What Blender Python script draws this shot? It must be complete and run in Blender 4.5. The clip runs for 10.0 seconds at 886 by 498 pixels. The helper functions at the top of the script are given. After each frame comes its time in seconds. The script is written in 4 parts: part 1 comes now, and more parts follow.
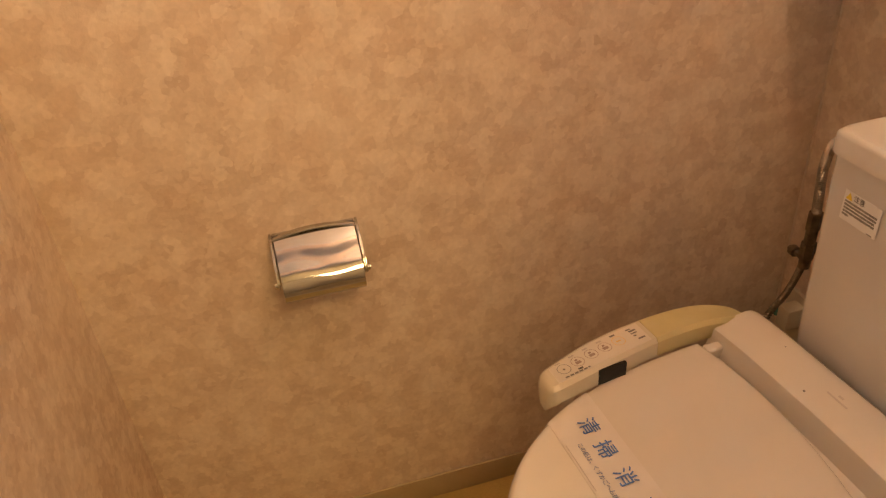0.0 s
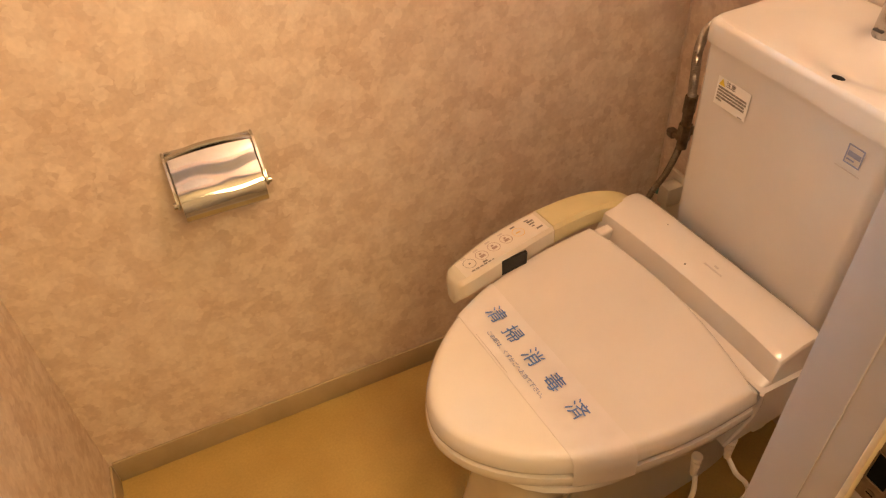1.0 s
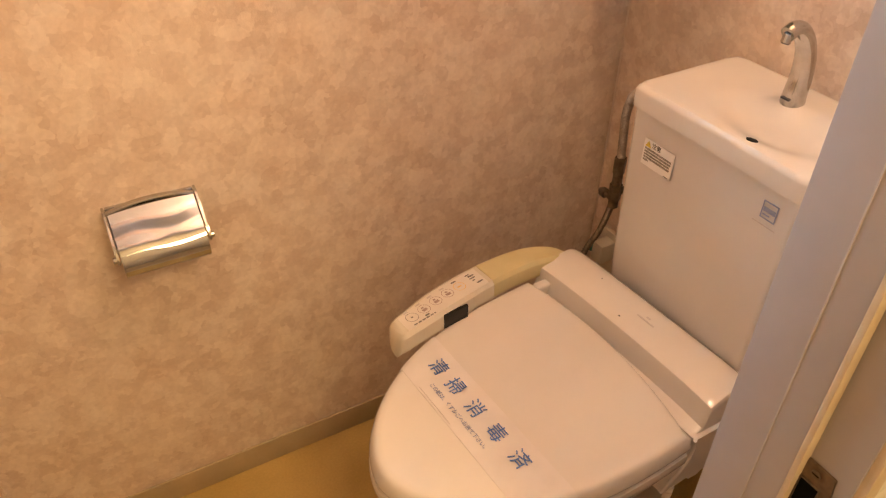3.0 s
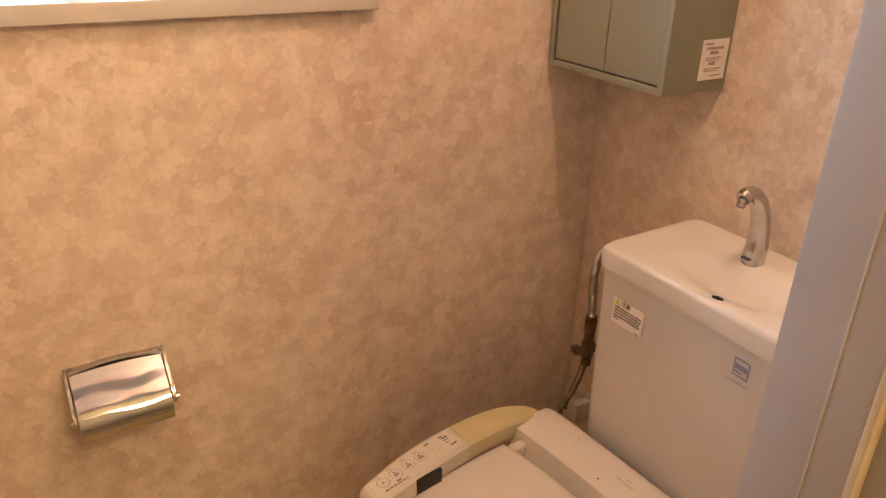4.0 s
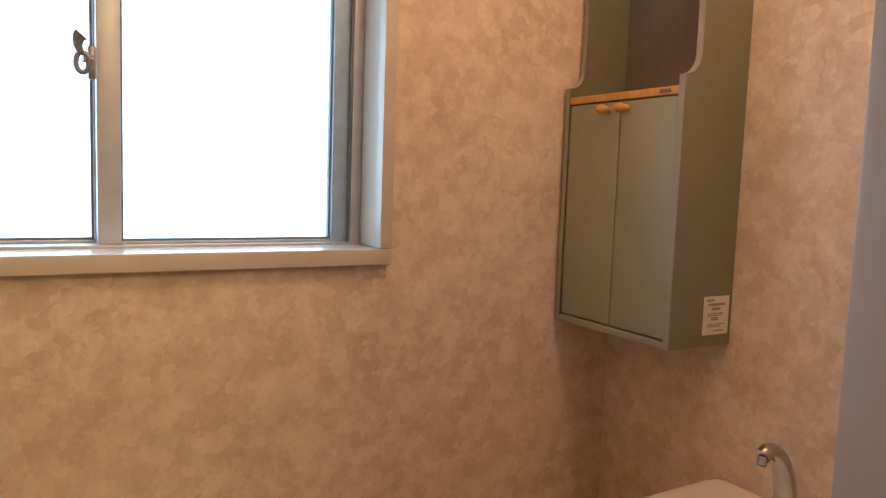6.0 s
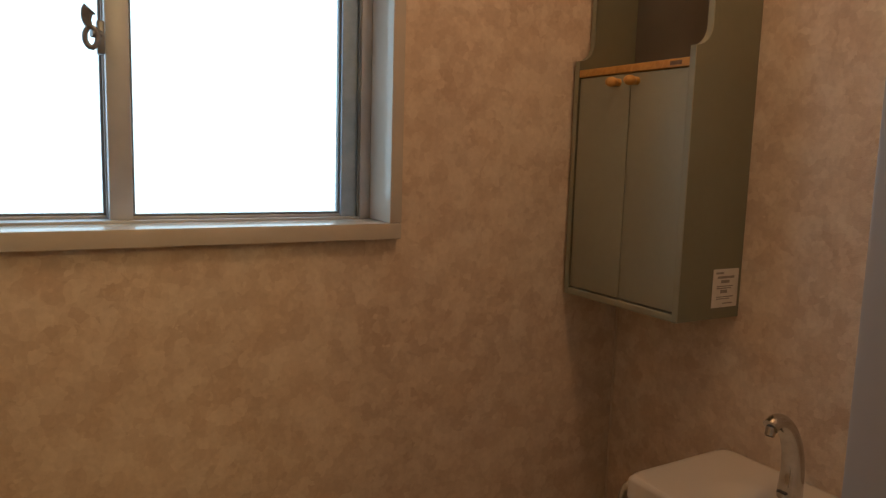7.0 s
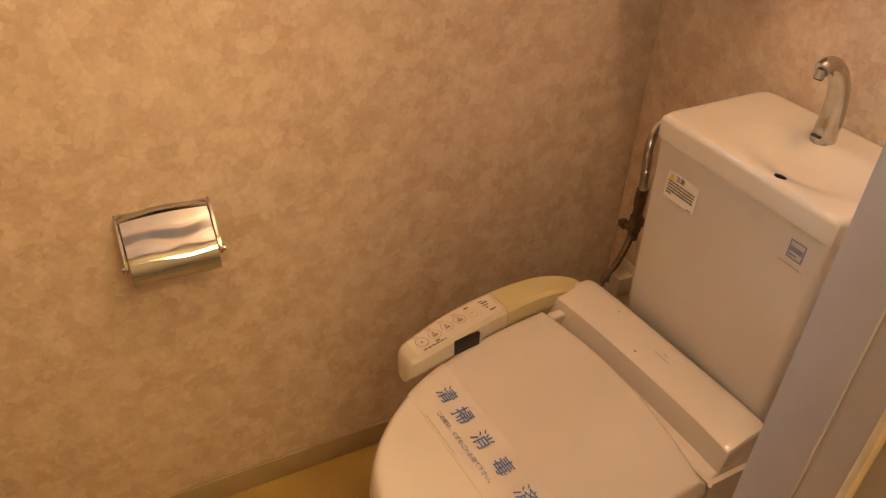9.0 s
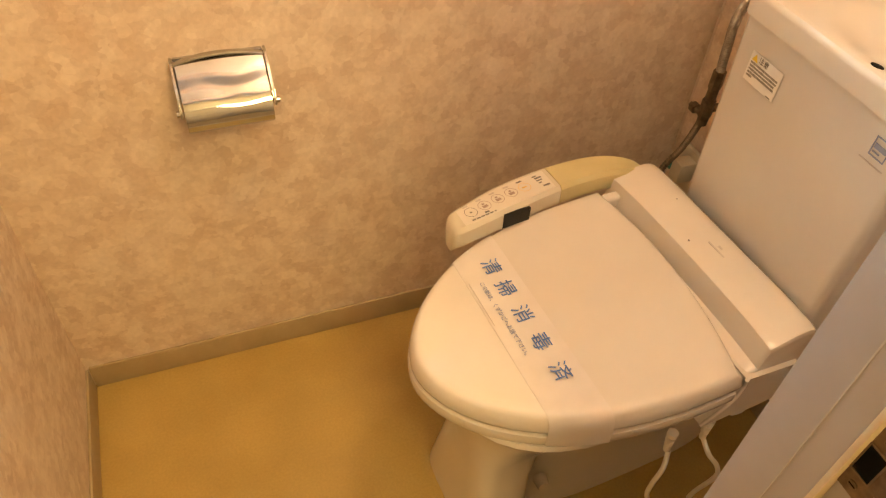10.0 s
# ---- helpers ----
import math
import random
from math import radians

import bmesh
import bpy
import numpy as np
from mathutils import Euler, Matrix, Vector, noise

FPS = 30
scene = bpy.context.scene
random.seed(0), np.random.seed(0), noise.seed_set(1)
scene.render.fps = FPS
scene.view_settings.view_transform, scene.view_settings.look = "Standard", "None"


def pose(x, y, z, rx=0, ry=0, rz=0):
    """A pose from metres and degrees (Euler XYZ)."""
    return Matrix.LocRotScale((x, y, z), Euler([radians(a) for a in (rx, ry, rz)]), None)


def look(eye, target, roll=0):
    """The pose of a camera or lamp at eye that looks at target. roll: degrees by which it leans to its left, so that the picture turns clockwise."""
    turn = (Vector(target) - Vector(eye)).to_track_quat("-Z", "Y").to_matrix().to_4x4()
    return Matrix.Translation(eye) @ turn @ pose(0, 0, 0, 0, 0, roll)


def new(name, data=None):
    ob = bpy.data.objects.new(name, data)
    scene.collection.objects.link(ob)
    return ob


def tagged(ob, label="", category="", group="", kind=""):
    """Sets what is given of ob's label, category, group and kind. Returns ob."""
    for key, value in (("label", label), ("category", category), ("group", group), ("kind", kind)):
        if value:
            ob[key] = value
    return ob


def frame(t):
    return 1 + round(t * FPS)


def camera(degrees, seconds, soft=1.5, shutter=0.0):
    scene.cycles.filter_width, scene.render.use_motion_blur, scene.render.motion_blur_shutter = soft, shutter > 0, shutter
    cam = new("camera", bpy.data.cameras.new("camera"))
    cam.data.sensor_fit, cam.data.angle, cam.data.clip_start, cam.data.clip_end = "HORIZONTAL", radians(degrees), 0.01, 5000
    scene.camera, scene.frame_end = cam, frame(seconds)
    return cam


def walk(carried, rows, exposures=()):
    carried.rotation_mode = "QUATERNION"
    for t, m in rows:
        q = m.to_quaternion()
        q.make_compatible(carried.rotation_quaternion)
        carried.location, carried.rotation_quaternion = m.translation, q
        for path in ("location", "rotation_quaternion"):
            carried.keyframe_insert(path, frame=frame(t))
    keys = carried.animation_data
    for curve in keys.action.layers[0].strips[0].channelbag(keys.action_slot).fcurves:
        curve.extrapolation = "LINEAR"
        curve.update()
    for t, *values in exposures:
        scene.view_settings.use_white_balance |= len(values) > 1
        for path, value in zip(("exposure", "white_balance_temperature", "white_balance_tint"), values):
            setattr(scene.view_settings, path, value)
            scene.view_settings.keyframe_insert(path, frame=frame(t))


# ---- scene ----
cam = camera(62.38, 10.0, soft=1.25)
EXPOSURES = (
    (0.0, -0.42, 7700, 13), (0.5, -0.48, 8000, 14), (0.8, -0.13, 7400, 11), (1.0, 0.19, 7200, 11), (1.5, 0.36, 6950, 11), (2.2, 0.37, 6850, 11),
    (3.3, 0.0, 6650, 12), (3.5, -0.05, 6650, 12), (4.0, -0.15, 6550, 12), (4.5, -0.10, 6450, 11), (5.0, -0.20, 6450, 11), (5.5, -0.84, 6650, 11), (5.7, -0.92, 6700, 11),
    (6.8, -1.42, 7100, 10), (7.0, -2.0, 7400, 9), (7.4, -1.76, 7400, 9), (7.5, -1.48, 7300, 10), (7.8, -0.93, 7100, 10), (8.0, -0.68, 7000, 10),
    (8.5, -0.50, 7550, 10), (9.0, -0.33, 7750, 9), (9.5, 0.12, 7350, 2), (10.0, 0.35, 7300, 0),
)
PATH = [
    (0, (-0.8943, -0.9687, 1.2384), (-0.5803, 0.4180, 0.3065), -4.95),
    (0.5, (-0.9006, -0.9591, 1.2509), (-0.4789, 0.2950, 0.1836), -3.29),
    (1, (-0.9131, -0.9684, 1.2682), (-0.4279, 0.1897, 0.1222), -3.27),
    (1.5, (-0.9260, -0.9787, 1.2701), (-0.3972, 0.1004, 0.0677), -2.22),
    (2, (-0.9257, -0.9839, 1.2713), (-0.3801, 0.0769, 0.0601), -1.15),
    (2.2, (-0.9255, -0.9848, 1.2718), (-0.3731, 0.0834, 0.0702), -0.97),
    (3.3, (-0.9315, -0.9895, 1.2733), (-0.2228, 0.2370, 0.3333), 1.19),
    (3.5, (-0.9308, -0.9888, 1.2726), (-0.1899, 0.2683, 0.4004), 1.43),
    (4, (-0.9303, -0.9881, 1.2743), (-0.1289, 0.3241, 0.5491), 1.58),
    (4.5, (-0.9301, -0.9886, 1.2735), (-0.1122, 0.3758, 0.6740), 1.45),
    (5, (-0.9297, -0.9883, 1.2728), (-0.1126, 0.4453, 0.8640), 1.55),
    (5.5, (-0.9294, -0.9913, 1.2715), (-0.0923, 0.4730, 1.0589), 1.80),
    (5.7, (-0.9291, -0.9896, 1.2702), (-0.0816, 0.4749, 1.1064), 2.05),
    (6.8, (-0.9335, -0.9891, 1.2658), (-0.0899, 0.4763, 1.0901), 1.69),
    (7, (-0.9365, -0.9892, 1.2657), (-0.1009, 0.4748, 1.0456), 1.72),
    (7.5, (-0.9280, -0.9889, 1.2622), (-0.1035, 0.4374, 0.8428), 2.18),
    (8, (-0.9260, -0.9841, 1.2636), (-0.1350, 0.3752, 0.6181), 2.95),
    (8.5, (-0.9236, -0.9762, 1.2605), (-0.2069, 0.3095, 0.4100), 3.08),
    (9, (-0.9199, -0.9734, 1.2588), (-0.2801, 0.2500, 0.2668), 2.43),
    (9.5, (-0.9141, -0.9683, 1.2522), (-0.3784, 0.1937, 0.1329), 2.51),
    (10, (-0.9125, -0.9625, 1.2424), (-0.4509, 0.1271, 0.0219), 4.19),
]
walk(cam, [(t, look(eye, target, roll)) for t, eye, target, roll in PATH],
     exposures=EXPOSURES)

# ---- light ----
LAMP = (-0.38, -0.63, 2.24)
world = bpy.data.worlds.new("sky")
scene.world = world
world.use_nodes = True
wn = world.node_tree.nodes
sky = wn.new("ShaderNodeTexSky")
sky.sky_type = "NISHITA"
sky.sun_disc = False
sky.sun_elevation, sky.sun_rotation = radians(40), radians(150)
wn["Background"].inputs["Strength"].default_value = 0.12
world.node_tree.links.new(sky.outputs["Color"], wn["Background"].inputs["Color"])


def area_lamp(name, m, sx, sy, watts, colour):
    data = bpy.data.lights.new(name, "AREA")
    data.shape, data.size, data.size_y = "RECTANGLE", sx, sy
    data.energy, data.color = watts, colour
    ob = new(name, data)
    ob.matrix_world = m
    return ob


def bulb(name, place, radius, watts, colour):
    data = bpy.data.lights.new(name, "POINT")
    data.shadow_soft_size, data.energy, data.color = radius, watts, colour
    ob = new(name, data)
    ob.location = place
    return ob


bulb("ceiling_bulb", (LAMP[0], LAMP[1], LAMP[2] - 0.1), 0.05, 18.5, (1.0, 0.69, 0.45))
bulb("corridor_bulb", (-0.62, -1.70, 2.05), 0.22, 56, (1.0, 0.745, 0.37))
area_lamp("window_daylight", pose(-0.74, 0.42, 1.42, -90, 0, 0), 1.3, 0.75, 28, (0.50, 0.76, 1.0))

# ---- materials ----


def material(name, dark, light, rough=0.5, scale=20.0, detail=4.0, metal=0.0, bump=0.0, bump_scale=200.0, low=0.35, high=0.65,
             fine=0.0, fine_scale=150.0, distort=0.0, gloss=0.5, coat=0.0):
    """A surface whose colour drifts between two tones, with an optional fine grain and relief."""
    m = bpy.data.materials.new(name)
    m.use_nodes = True
    nodes, links = m.node_tree.nodes, m.node_tree.links
    b = nodes["Principled BSDF"]
    at = nodes.new("ShaderNodeTexCoord").outputs["Object"]
    n = nodes.new("ShaderNodeTexNoise")
    n.inputs["Scale"].default_value, n.inputs["Detail"].default_value, n.inputs["Distortion"].default_value = scale, detail, distort
    links.new(at, n.inputs["Vector"])
    r = nodes.new("ShaderNodeValToRGB")
    r.color_ramp.elements[0].position, r.color_ramp.elements[1].position = low, high
    r.color_ramp.elements[0].color, r.color_ramp.elements[1].color = (*dark, 1), (*light, 1)
    links.new(n.outputs["Fac"], r.inputs["Fac"])
    colour = r.outputs["Color"]
    if fine:
        f = nodes.new("ShaderNodeTexNoise")
        f.inputs["Scale"].default_value, f.inputs["Detail"].default_value = fine_scale, 3
        links.new(at, f.inputs["Vector"])
        mr = nodes.new("ShaderNodeMapRange")
        mr.inputs["To Min"].default_value, mr.inputs["To Max"].default_value = 1 - fine, 1 + fine
        links.new(f.outputs["Fac"], mr.inputs["Value"])
        mix = nodes.new("ShaderNodeMix")
        mix.data_type, mix.blend_type = "RGBA", "MULTIPLY"
        mix.inputs["Factor"].default_value = 1
        links.new(colour, mix.inputs["A"])
        links.new(mr.outputs["Result"], mix.inputs["B"])
        colour = mix.outputs["Result"]
    links.new(colour, b.inputs["Base Color"])
    b.inputs["Roughness"].default_value, b.inputs["Metallic"].default_value = rough, metal
    b.inputs["Specular IOR Level"].default_value, b.inputs["Coat Weight"].default_value = gloss, coat
    if bump:
        t = nodes.new("ShaderNodeTexNoise")
        t.inputs["Scale"].default_value, t.inputs["Detail"].default_value = bump_scale, 3
        links.new(at, t.inputs["Vector"])
        bp = nodes.new("ShaderNodeBump")
        bp.inputs["Strength"].default_value, bp.inputs["Distance"].default_value = bump, 0.002
        links.new(t.outputs["Fac"], bp.inputs["Height"])
        links.new(bp.outputs["Normal"], b.inputs["Normal"])
    return m


def wallpaper_material(name, tones, patch):
    """Suede-look wallpaper: soft clouds, irregular flakes and a fine embossed weave."""
    m = bpy.data.materials.new(name)
    m.use_nodes = True
    nodes, links = m.node_tree.nodes, m.node_tree.links
    b = nodes["Principled BSDF"]
    at = nodes.new("ShaderNodeTexCoord").outputs["Object"]

    def noise_at(scale, detail, distort):
        n = nodes.new("ShaderNodeTexNoise")
        n.inputs["Scale"].default_value, n.inputs["Detail"].default_value, n.inputs["Distortion"].default_value = scale, detail, distort
        links.new(at, n.inputs["Vector"])
        return n.outputs["Fac"]

    def tone(fac, lo, hi, a, c):
        r = nodes.new("ShaderNodeValToRGB")
        r.color_ramp.elements[0].position, r.color_ramp.elements[1].position = lo, hi
        r.color_ramp.elements[0].color, r.color_ramp.elements[1].color = a, c
        links.new(fac, r.inputs["Fac"])
        return r.outputs["Color"]

    def mixed(kind, fac, a, c):
        x = nodes.new("ShaderNodeMix")
        x.data_type, x.blend_type = "RGBA", kind
        if isinstance(fac, float):
            x.inputs["Factor"].default_value = fac
        else:
            links.new(fac, x.inputs["Factor"])
        links.new(a, x.inputs["A"])
        links.new(c, x.inputs["B"])
        return x.outputs["Result"]

    base = tone(noise_at(patch * 0.5, 2, 0.0), 0.36, 0.64, (*tones[0], 1), (*tones[1], 1))
    warp = nodes.new("ShaderNodeVectorMath")
    warp.operation = "MULTIPLY_ADD"
    wob = nodes.new("ShaderNodeTexNoise")
    wob.inputs["Scale"].default_value, wob.inputs["Detail"].default_value = patch * 6, 4
    links.new(at, wob.inputs["Vector"])
    links.new(wob.outputs["Color"], warp.inputs[0])
    warp.inputs[1].default_value = (0.016, 0.016, 0.016)
    links.new(at, warp.inputs[2])
    col = base
    pale = nodes.new("ShaderNodeRGB")
    pale.outputs[0].default_value = (*tones[2], 1)
    for size, cluster, lo, hi, weight in ((6.0, 2.0, 0.42, 0.66, 0.62), (10.0, 3.6, 0.45, 0.64, 0.62)):
        v = nodes.new("ShaderNodeTexVoronoi")
        v.inputs["Scale"].default_value = patch * size
        links.new(warp.outputs["Vector"], v.inputs["Vector"])
        n = nodes.new("ShaderNodeTexNoise")
        n.inputs["Scale"].default_value, n.inputs["Detail"].default_value = patch * cluster, 4
        links.new(v.outputs["Position"], n.inputs["Vector"])
        petals = tone(n.outputs["Fac"], lo, hi, (0, 0, 0, 1), (weight, weight, weight, 1))
        col = mixed("MIX", petals, col, pale.outputs[0])
    dusk = tone(noise_at(patch * 1.6, 6, 0.0), 0.34, 0.56, (0.92, 0.89, 0.86, 1), (1, 1, 1, 1))
    col = mixed("MULTIPLY", 0.3, col, dusk)
    grain = tone(noise_at(120, 5, 0.0), 0.30, 0.70, (0.90, 0.89, 0.88, 1), (1, 1, 1, 1))
    col = mixed("MULTIPLY", 1.0, col, grain)
    links.new(col, b.inputs["Base Color"])
    b.inputs["Roughness"].default_value = 0.62
    b.inputs["Specular IOR Level"].default_value = 0.35
    bp = nodes.new("ShaderNodeBump")
    bp.inputs["Strength"].default_value, bp.inputs["Distance"].default_value = 0.30, 0.0012
    links.new(noise_at(420, 2, 0), bp.inputs["Height"])
    links.new(bp.outputs["Normal"], b.inputs["Normal"])
    return m


wallpaper = wallpaper_material("suede_wallpaper", ((0.61, 0.462, 0.355), (0.675, 0.53, 0.417), (0.83, 0.705, 0.58)), 11)
corner_seam = material("corner_sealant", (0.66, 0.54, 0.44), (0.72, 0.60, 0.50), 0.5, 30)
# brown chosen to darken what the chrome holder mirrors from the unseen corridor
dim_reflection_brown = material("dim_reflection_brown", (0.36, 0.29, 0.23), (0.42, 0.34, 0.275), 0.7, 9)
# unseen floor, toned pale brown to take yellow out of the holder's reflection
reflected_floor_brown = material("reflected_floor_tone", (0.30, 0.22, 0.15), (0.37, 0.28, 0.20), 0.4, 7, distort=1.0, fine=0.08)
gasket_grey = material("grey_gasket", (0.13, 0.145, 0.165), (0.17, 0.185, 0.205), 0.5)
corridor_paper = material("corridor_wallpaper", (0.76, 0.69, 0.57), (0.83, 0.76, 0.64), 0.7, 30, bump=0.8, bump_scale=240)
ceiling_paint = material("ceiling_paper", (0.72, 0.69, 0.63), (0.78, 0.75, 0.69), 0.8, 8, bump=0.2)
vinyl = material("ochre_vinyl", (0.40, 0.268, 0.082), (0.47, 0.322, 0.104), 0.42, 6, 5, bump=0.12, bump_scale=350, fine=0.16, fine_scale=220)
skirting = material("skirting_vinyl", (0.38, 0.29, 0.17), (0.43, 0.33, 0.20), 0.45, 14, fine=0.05)
frame_paint = material("white_frame_paint", (0.415, 0.365, 0.345), (0.455, 0.405, 0.382), 0.38, 9, fine=0.03, fine_scale=60, bump=0.05, bump_scale=80)
worn_edge = material("worn_edge_paint", (0.62, 0.47, 0.30), (0.70, 0.56, 0.38), 0.45, 40)
trim_paint = material("window_trim_paint", (0.53, 0.475, 0.42), (0.58, 0.525, 0.47), 0.2, 12, fine=0.03)
aluminium = material("window_aluminium", (0.46, 0.47, 0.51), (0.52, 0.53, 0.57), 0.4, 25, metal=0.35)
# stile aluminium with the bright window's blue bloom put into its colour
bloom_blue = material("bloom_blue_aluminium", (0.30, 0.42, 0.57), (0.36, 0.48, 0.63), 0.45, 60, metal=0.2, bump=0.3, bump_scale=400)
deep_black = material("deep_black", (0.004, 0.004, 0.004), (0.006, 0.006, 0.006), 0.9, gloss=0.1)
catch_metal = material("dark_catch_metal", (0.17, 0.17, 0.19), (0.24, 0.24, 0.26), 0.35, 60, metal=0.6)
dark_rubber = material("dark_gasket", (0.03, 0.03, 0.035), (0.05, 0.05, 0.055), 0.6)
china = material("white_china", (0.67, 0.625, 0.57), (0.70, 0.655, 0.60), 0.14, 7, fine=0.012, gloss=0.5, coat=0.3)
tank_china = material("tank_china", (0.68, 0.635, 0.595), (0.71, 0.665, 0.62), 0.26, 7, fine=0.012)
plastic = material("white_plastic", (0.66, 0.60, 0.535), (0.69, 0.63, 0.565), 0.15, 6, fine=0.012, bump=0.02, bump_scale=90)
panel_plastic = material("control_plastic", (0.63, 0.57, 0.46), (0.67, 0.61, 0.50), 0.25, 9)
sticker = material("panel_sticker", (0.68, 0.62, 0.54), (0.70, 0.64, 0.56), 0.35, 20)
yellowed = material("yellowed_plastic", (0.56, 0.475, 0.25), (0.62, 0.535, 0.30), 0.35, 12)
black_window = material("black_sensor_window", (0.008, 0.008, 0.008), (0.012, 0.012, 0.012), 0.2)
paper_band = material("paper_band", (0.645, 0.585, 0.535), (0.68, 0.62, 0.57), 0.42, 30, bump=0.06, bump_scale=60)
blue_ink = material("blue_ink", (0.08, 0.16, 0.42), (0.12, 0.22, 0.50), 0.6, 90)
pale_blue_ink = material("pale_blue_ink", (0.24, 0.27, 0.40), (0.30, 0.33, 0.46), 0.6, 90)
grey_ink = material("grey_ink", (0.16, 0.14, 0.13), (0.22, 0.20, 0.18), 0.6, 90)
faint_ink = material("faint_ink", (0.50, 0.44, 0.40), (0.56, 0.50, 0.45), 0.6, 90)
label_ink = material("label_ink", (0.26, 0.23, 0.20), (0.32, 0.29, 0.25), 0.6, 90)
pink_ink = material("pink_ink", (0.34, 0.24, 0.21), (0.40, 0.29, 0.25), 0.6, 90)
orange_ink = material("orange_ink", (0.70, 0.44, 0.12), (0.76, 0.50, 0.16), 0.6, 90)
warn_yellow = material("warning_yellow", (0.75, 0.55, 0.05), (0.80, 0.60, 0.08), 0.5, 90)
care_paper = material("care_label_paper", (0.62, 0.57, 0.51), (0.68, 0.63, 0.57), 0.5, 60)
label_paper = material("label_paper", (0.82, 0.79, 0.75), (0.85, 0.82, 0.78), 0.4, 60)
chrome = material("chrome", (0.54, 0.54, 0.56), (0.60, 0.60, 0.62), 0.09, 30, metal=1.0, bump=0.04, bump_scale=26)
tap_chrome = material("dull_chrome", (0.48, 0.46, 0.44), (0.56, 0.54, 0.52), 0.14, 60, metal=1.0)
old_metal = material("tarnished_brass", (0.17, 0.13, 0.09), (0.28, 0.22, 0.16), 0.42, 90, metal=0.9, bump=0.2)
strike_metal = material("strike_steel", (0.17, 0.12, 0.085), (0.26, 0.19, 0.135), 0.45, 120, metal=0.7, bump=0.15)
hose_metal = material("braided_steel", (0.40, 0.36, 0.31), (0.52, 0.47, 0.41), 0.34, 200, metal=1.0)
# one laminate in two tones: sides darkened for shade, doors lightened for window light
cabinet_shaded = material("grey_green_shaded", (0.172, 0.164, 0.108), (0.194, 0.186, 0.125), 0.48, 5, fine=0.04, fine_scale=90, bump=0.05, bump_scale=300)
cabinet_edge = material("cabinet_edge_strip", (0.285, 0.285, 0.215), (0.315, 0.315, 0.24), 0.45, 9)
cabinet_lit = material("grey_green_window_lit", (0.295, 0.302, 0.236), (0.325, 0.332, 0.262), 0.42, 5, fine=0.04, fine_scale=90, bump=0.05, bump_scale=300)
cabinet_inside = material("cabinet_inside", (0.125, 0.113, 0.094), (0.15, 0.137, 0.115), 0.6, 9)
wood = material("orange_pine", (0.55, 0.27, 0.07), (0.66, 0.36, 0.11), 0.42, 60, distort=1.5)
cord_white = material("cord_plastic", (0.82, 0.77, 0.67), (0.85, 0.80, 0.70), 0.4, 40)
green_plastic = material("green_plastic", (0.02, 0.16, 0.13), (0.03, 0.20, 0.16), 0.4)
blocker_grey = material("pane_blocker_grey", (0.15, 0.18, 0.22), (0.19, 0.22, 0.27), 0.9, 6)

frosted = bpy.data.materials.new("frosted_glass")
frosted.use_nodes = True
fb = frosted.node_tree.nodes["Principled BSDF"]
fb.inputs["Base Color"].default_value = (0.93, 0.96, 0.97, 1)
fb.inputs["Transmission Weight"].default_value, fb.inputs["Roughness"].default_value, fb.inputs["IOR"].default_value = 1.0, 0.30, 1.2
fn = frosted.node_tree.nodes.new("ShaderNodeTexVoronoi")
fn.inputs["Scale"].default_value = 330
fbump = frosted.node_tree.nodes.new("ShaderNodeBump")
fbump.inputs["Strength"].default_value, fbump.inputs["Distance"].default_value = 0.5, 0.0015
frosted.node_tree.links.new(frosted.node_tree.nodes.new("ShaderNodeTexCoord").outputs["Object"], fn.inputs["Vector"])
frosted.node_tree.links.new(fn.outputs["Distance"], fbump.inputs["Height"])
frosted.node_tree.links.new(fbump.outputs["Normal"], fb.inputs["Normal"])

# ---- mesh helpers ----


def mesh_object(name, bm, mat, smooth=True):
    bmesh.ops.recalc_face_normals(bm, faces=bm.faces)
    me = bpy.data.meshes.new(name)
    bm.to_mesh(me)
    bm.free()
    me.materials.append(mat)
    if smooth:
        for p in me.polygons:
            p.use_smooth = True
        me.set_sharp_from_angle(angle=radians(35))
    return new(name, me)


def part(name, bm, mat, parent, label="", smooth=True):
    ob = mesh_object(name, bm, mat, smooth)
    ob.parent = parent
    return tagged(ob, label) if label else ob


def thing(name, m, label, category, group=""):
    ob = new(name)
    ob.matrix_world = m
    ob.empty_display_size = 0.02
    return tagged(ob, label, category, group)


def structure(name, bm, mat, label, category):
    return tagged(mesh_object(name, bm, mat), label, category, "", "structure")


def box(lo, hi, bevel=0.0, bm=None, segments=2):
    """An upright box between two corners, its edges rounded."""
    own = bmesh.new()
    bmesh.ops.create_cube(own, size=1)
    for v in own.verts:
        v.co = Vector((lo[i] + hi[i]) / 2 + v.co[i] * (hi[i] - lo[i]) for i in range(3))
    if bevel:
        bmesh.ops.bevel(own, geom=own.edges[:], offset=bevel, segments=segments, profile=0.6, affect="EDGES", clamp_overlap=True)
    return join(bm, own)


def join(bm, own):
    if bm is None:
        return own
    me = bpy.data.meshes.new("joined")
    own.to_mesh(me)
    own.free()
    bm.from_mesh(me)
    bpy.data.meshes.remove(me)
    return bm


def loft(rings, cap0=True, cap1=True, closed=True):
    """Skin over rings of equal count."""
    bm = bmesh.new()
    rows = [[bm.verts.new(p) for p in ring] for ring in rings]
    n = len(rows[0])
    for a, c in zip(rows, rows[1:]):
        for i in range(n if closed else n - 1):
            j = (i + 1) % n
            bm.faces.new((a[i], a[j], c[j], c[i]))
    if cap0:
        bm.faces.new(rows[0][::-1])
    if cap1:
        bm.faces.new(rows[-1])
    return bm


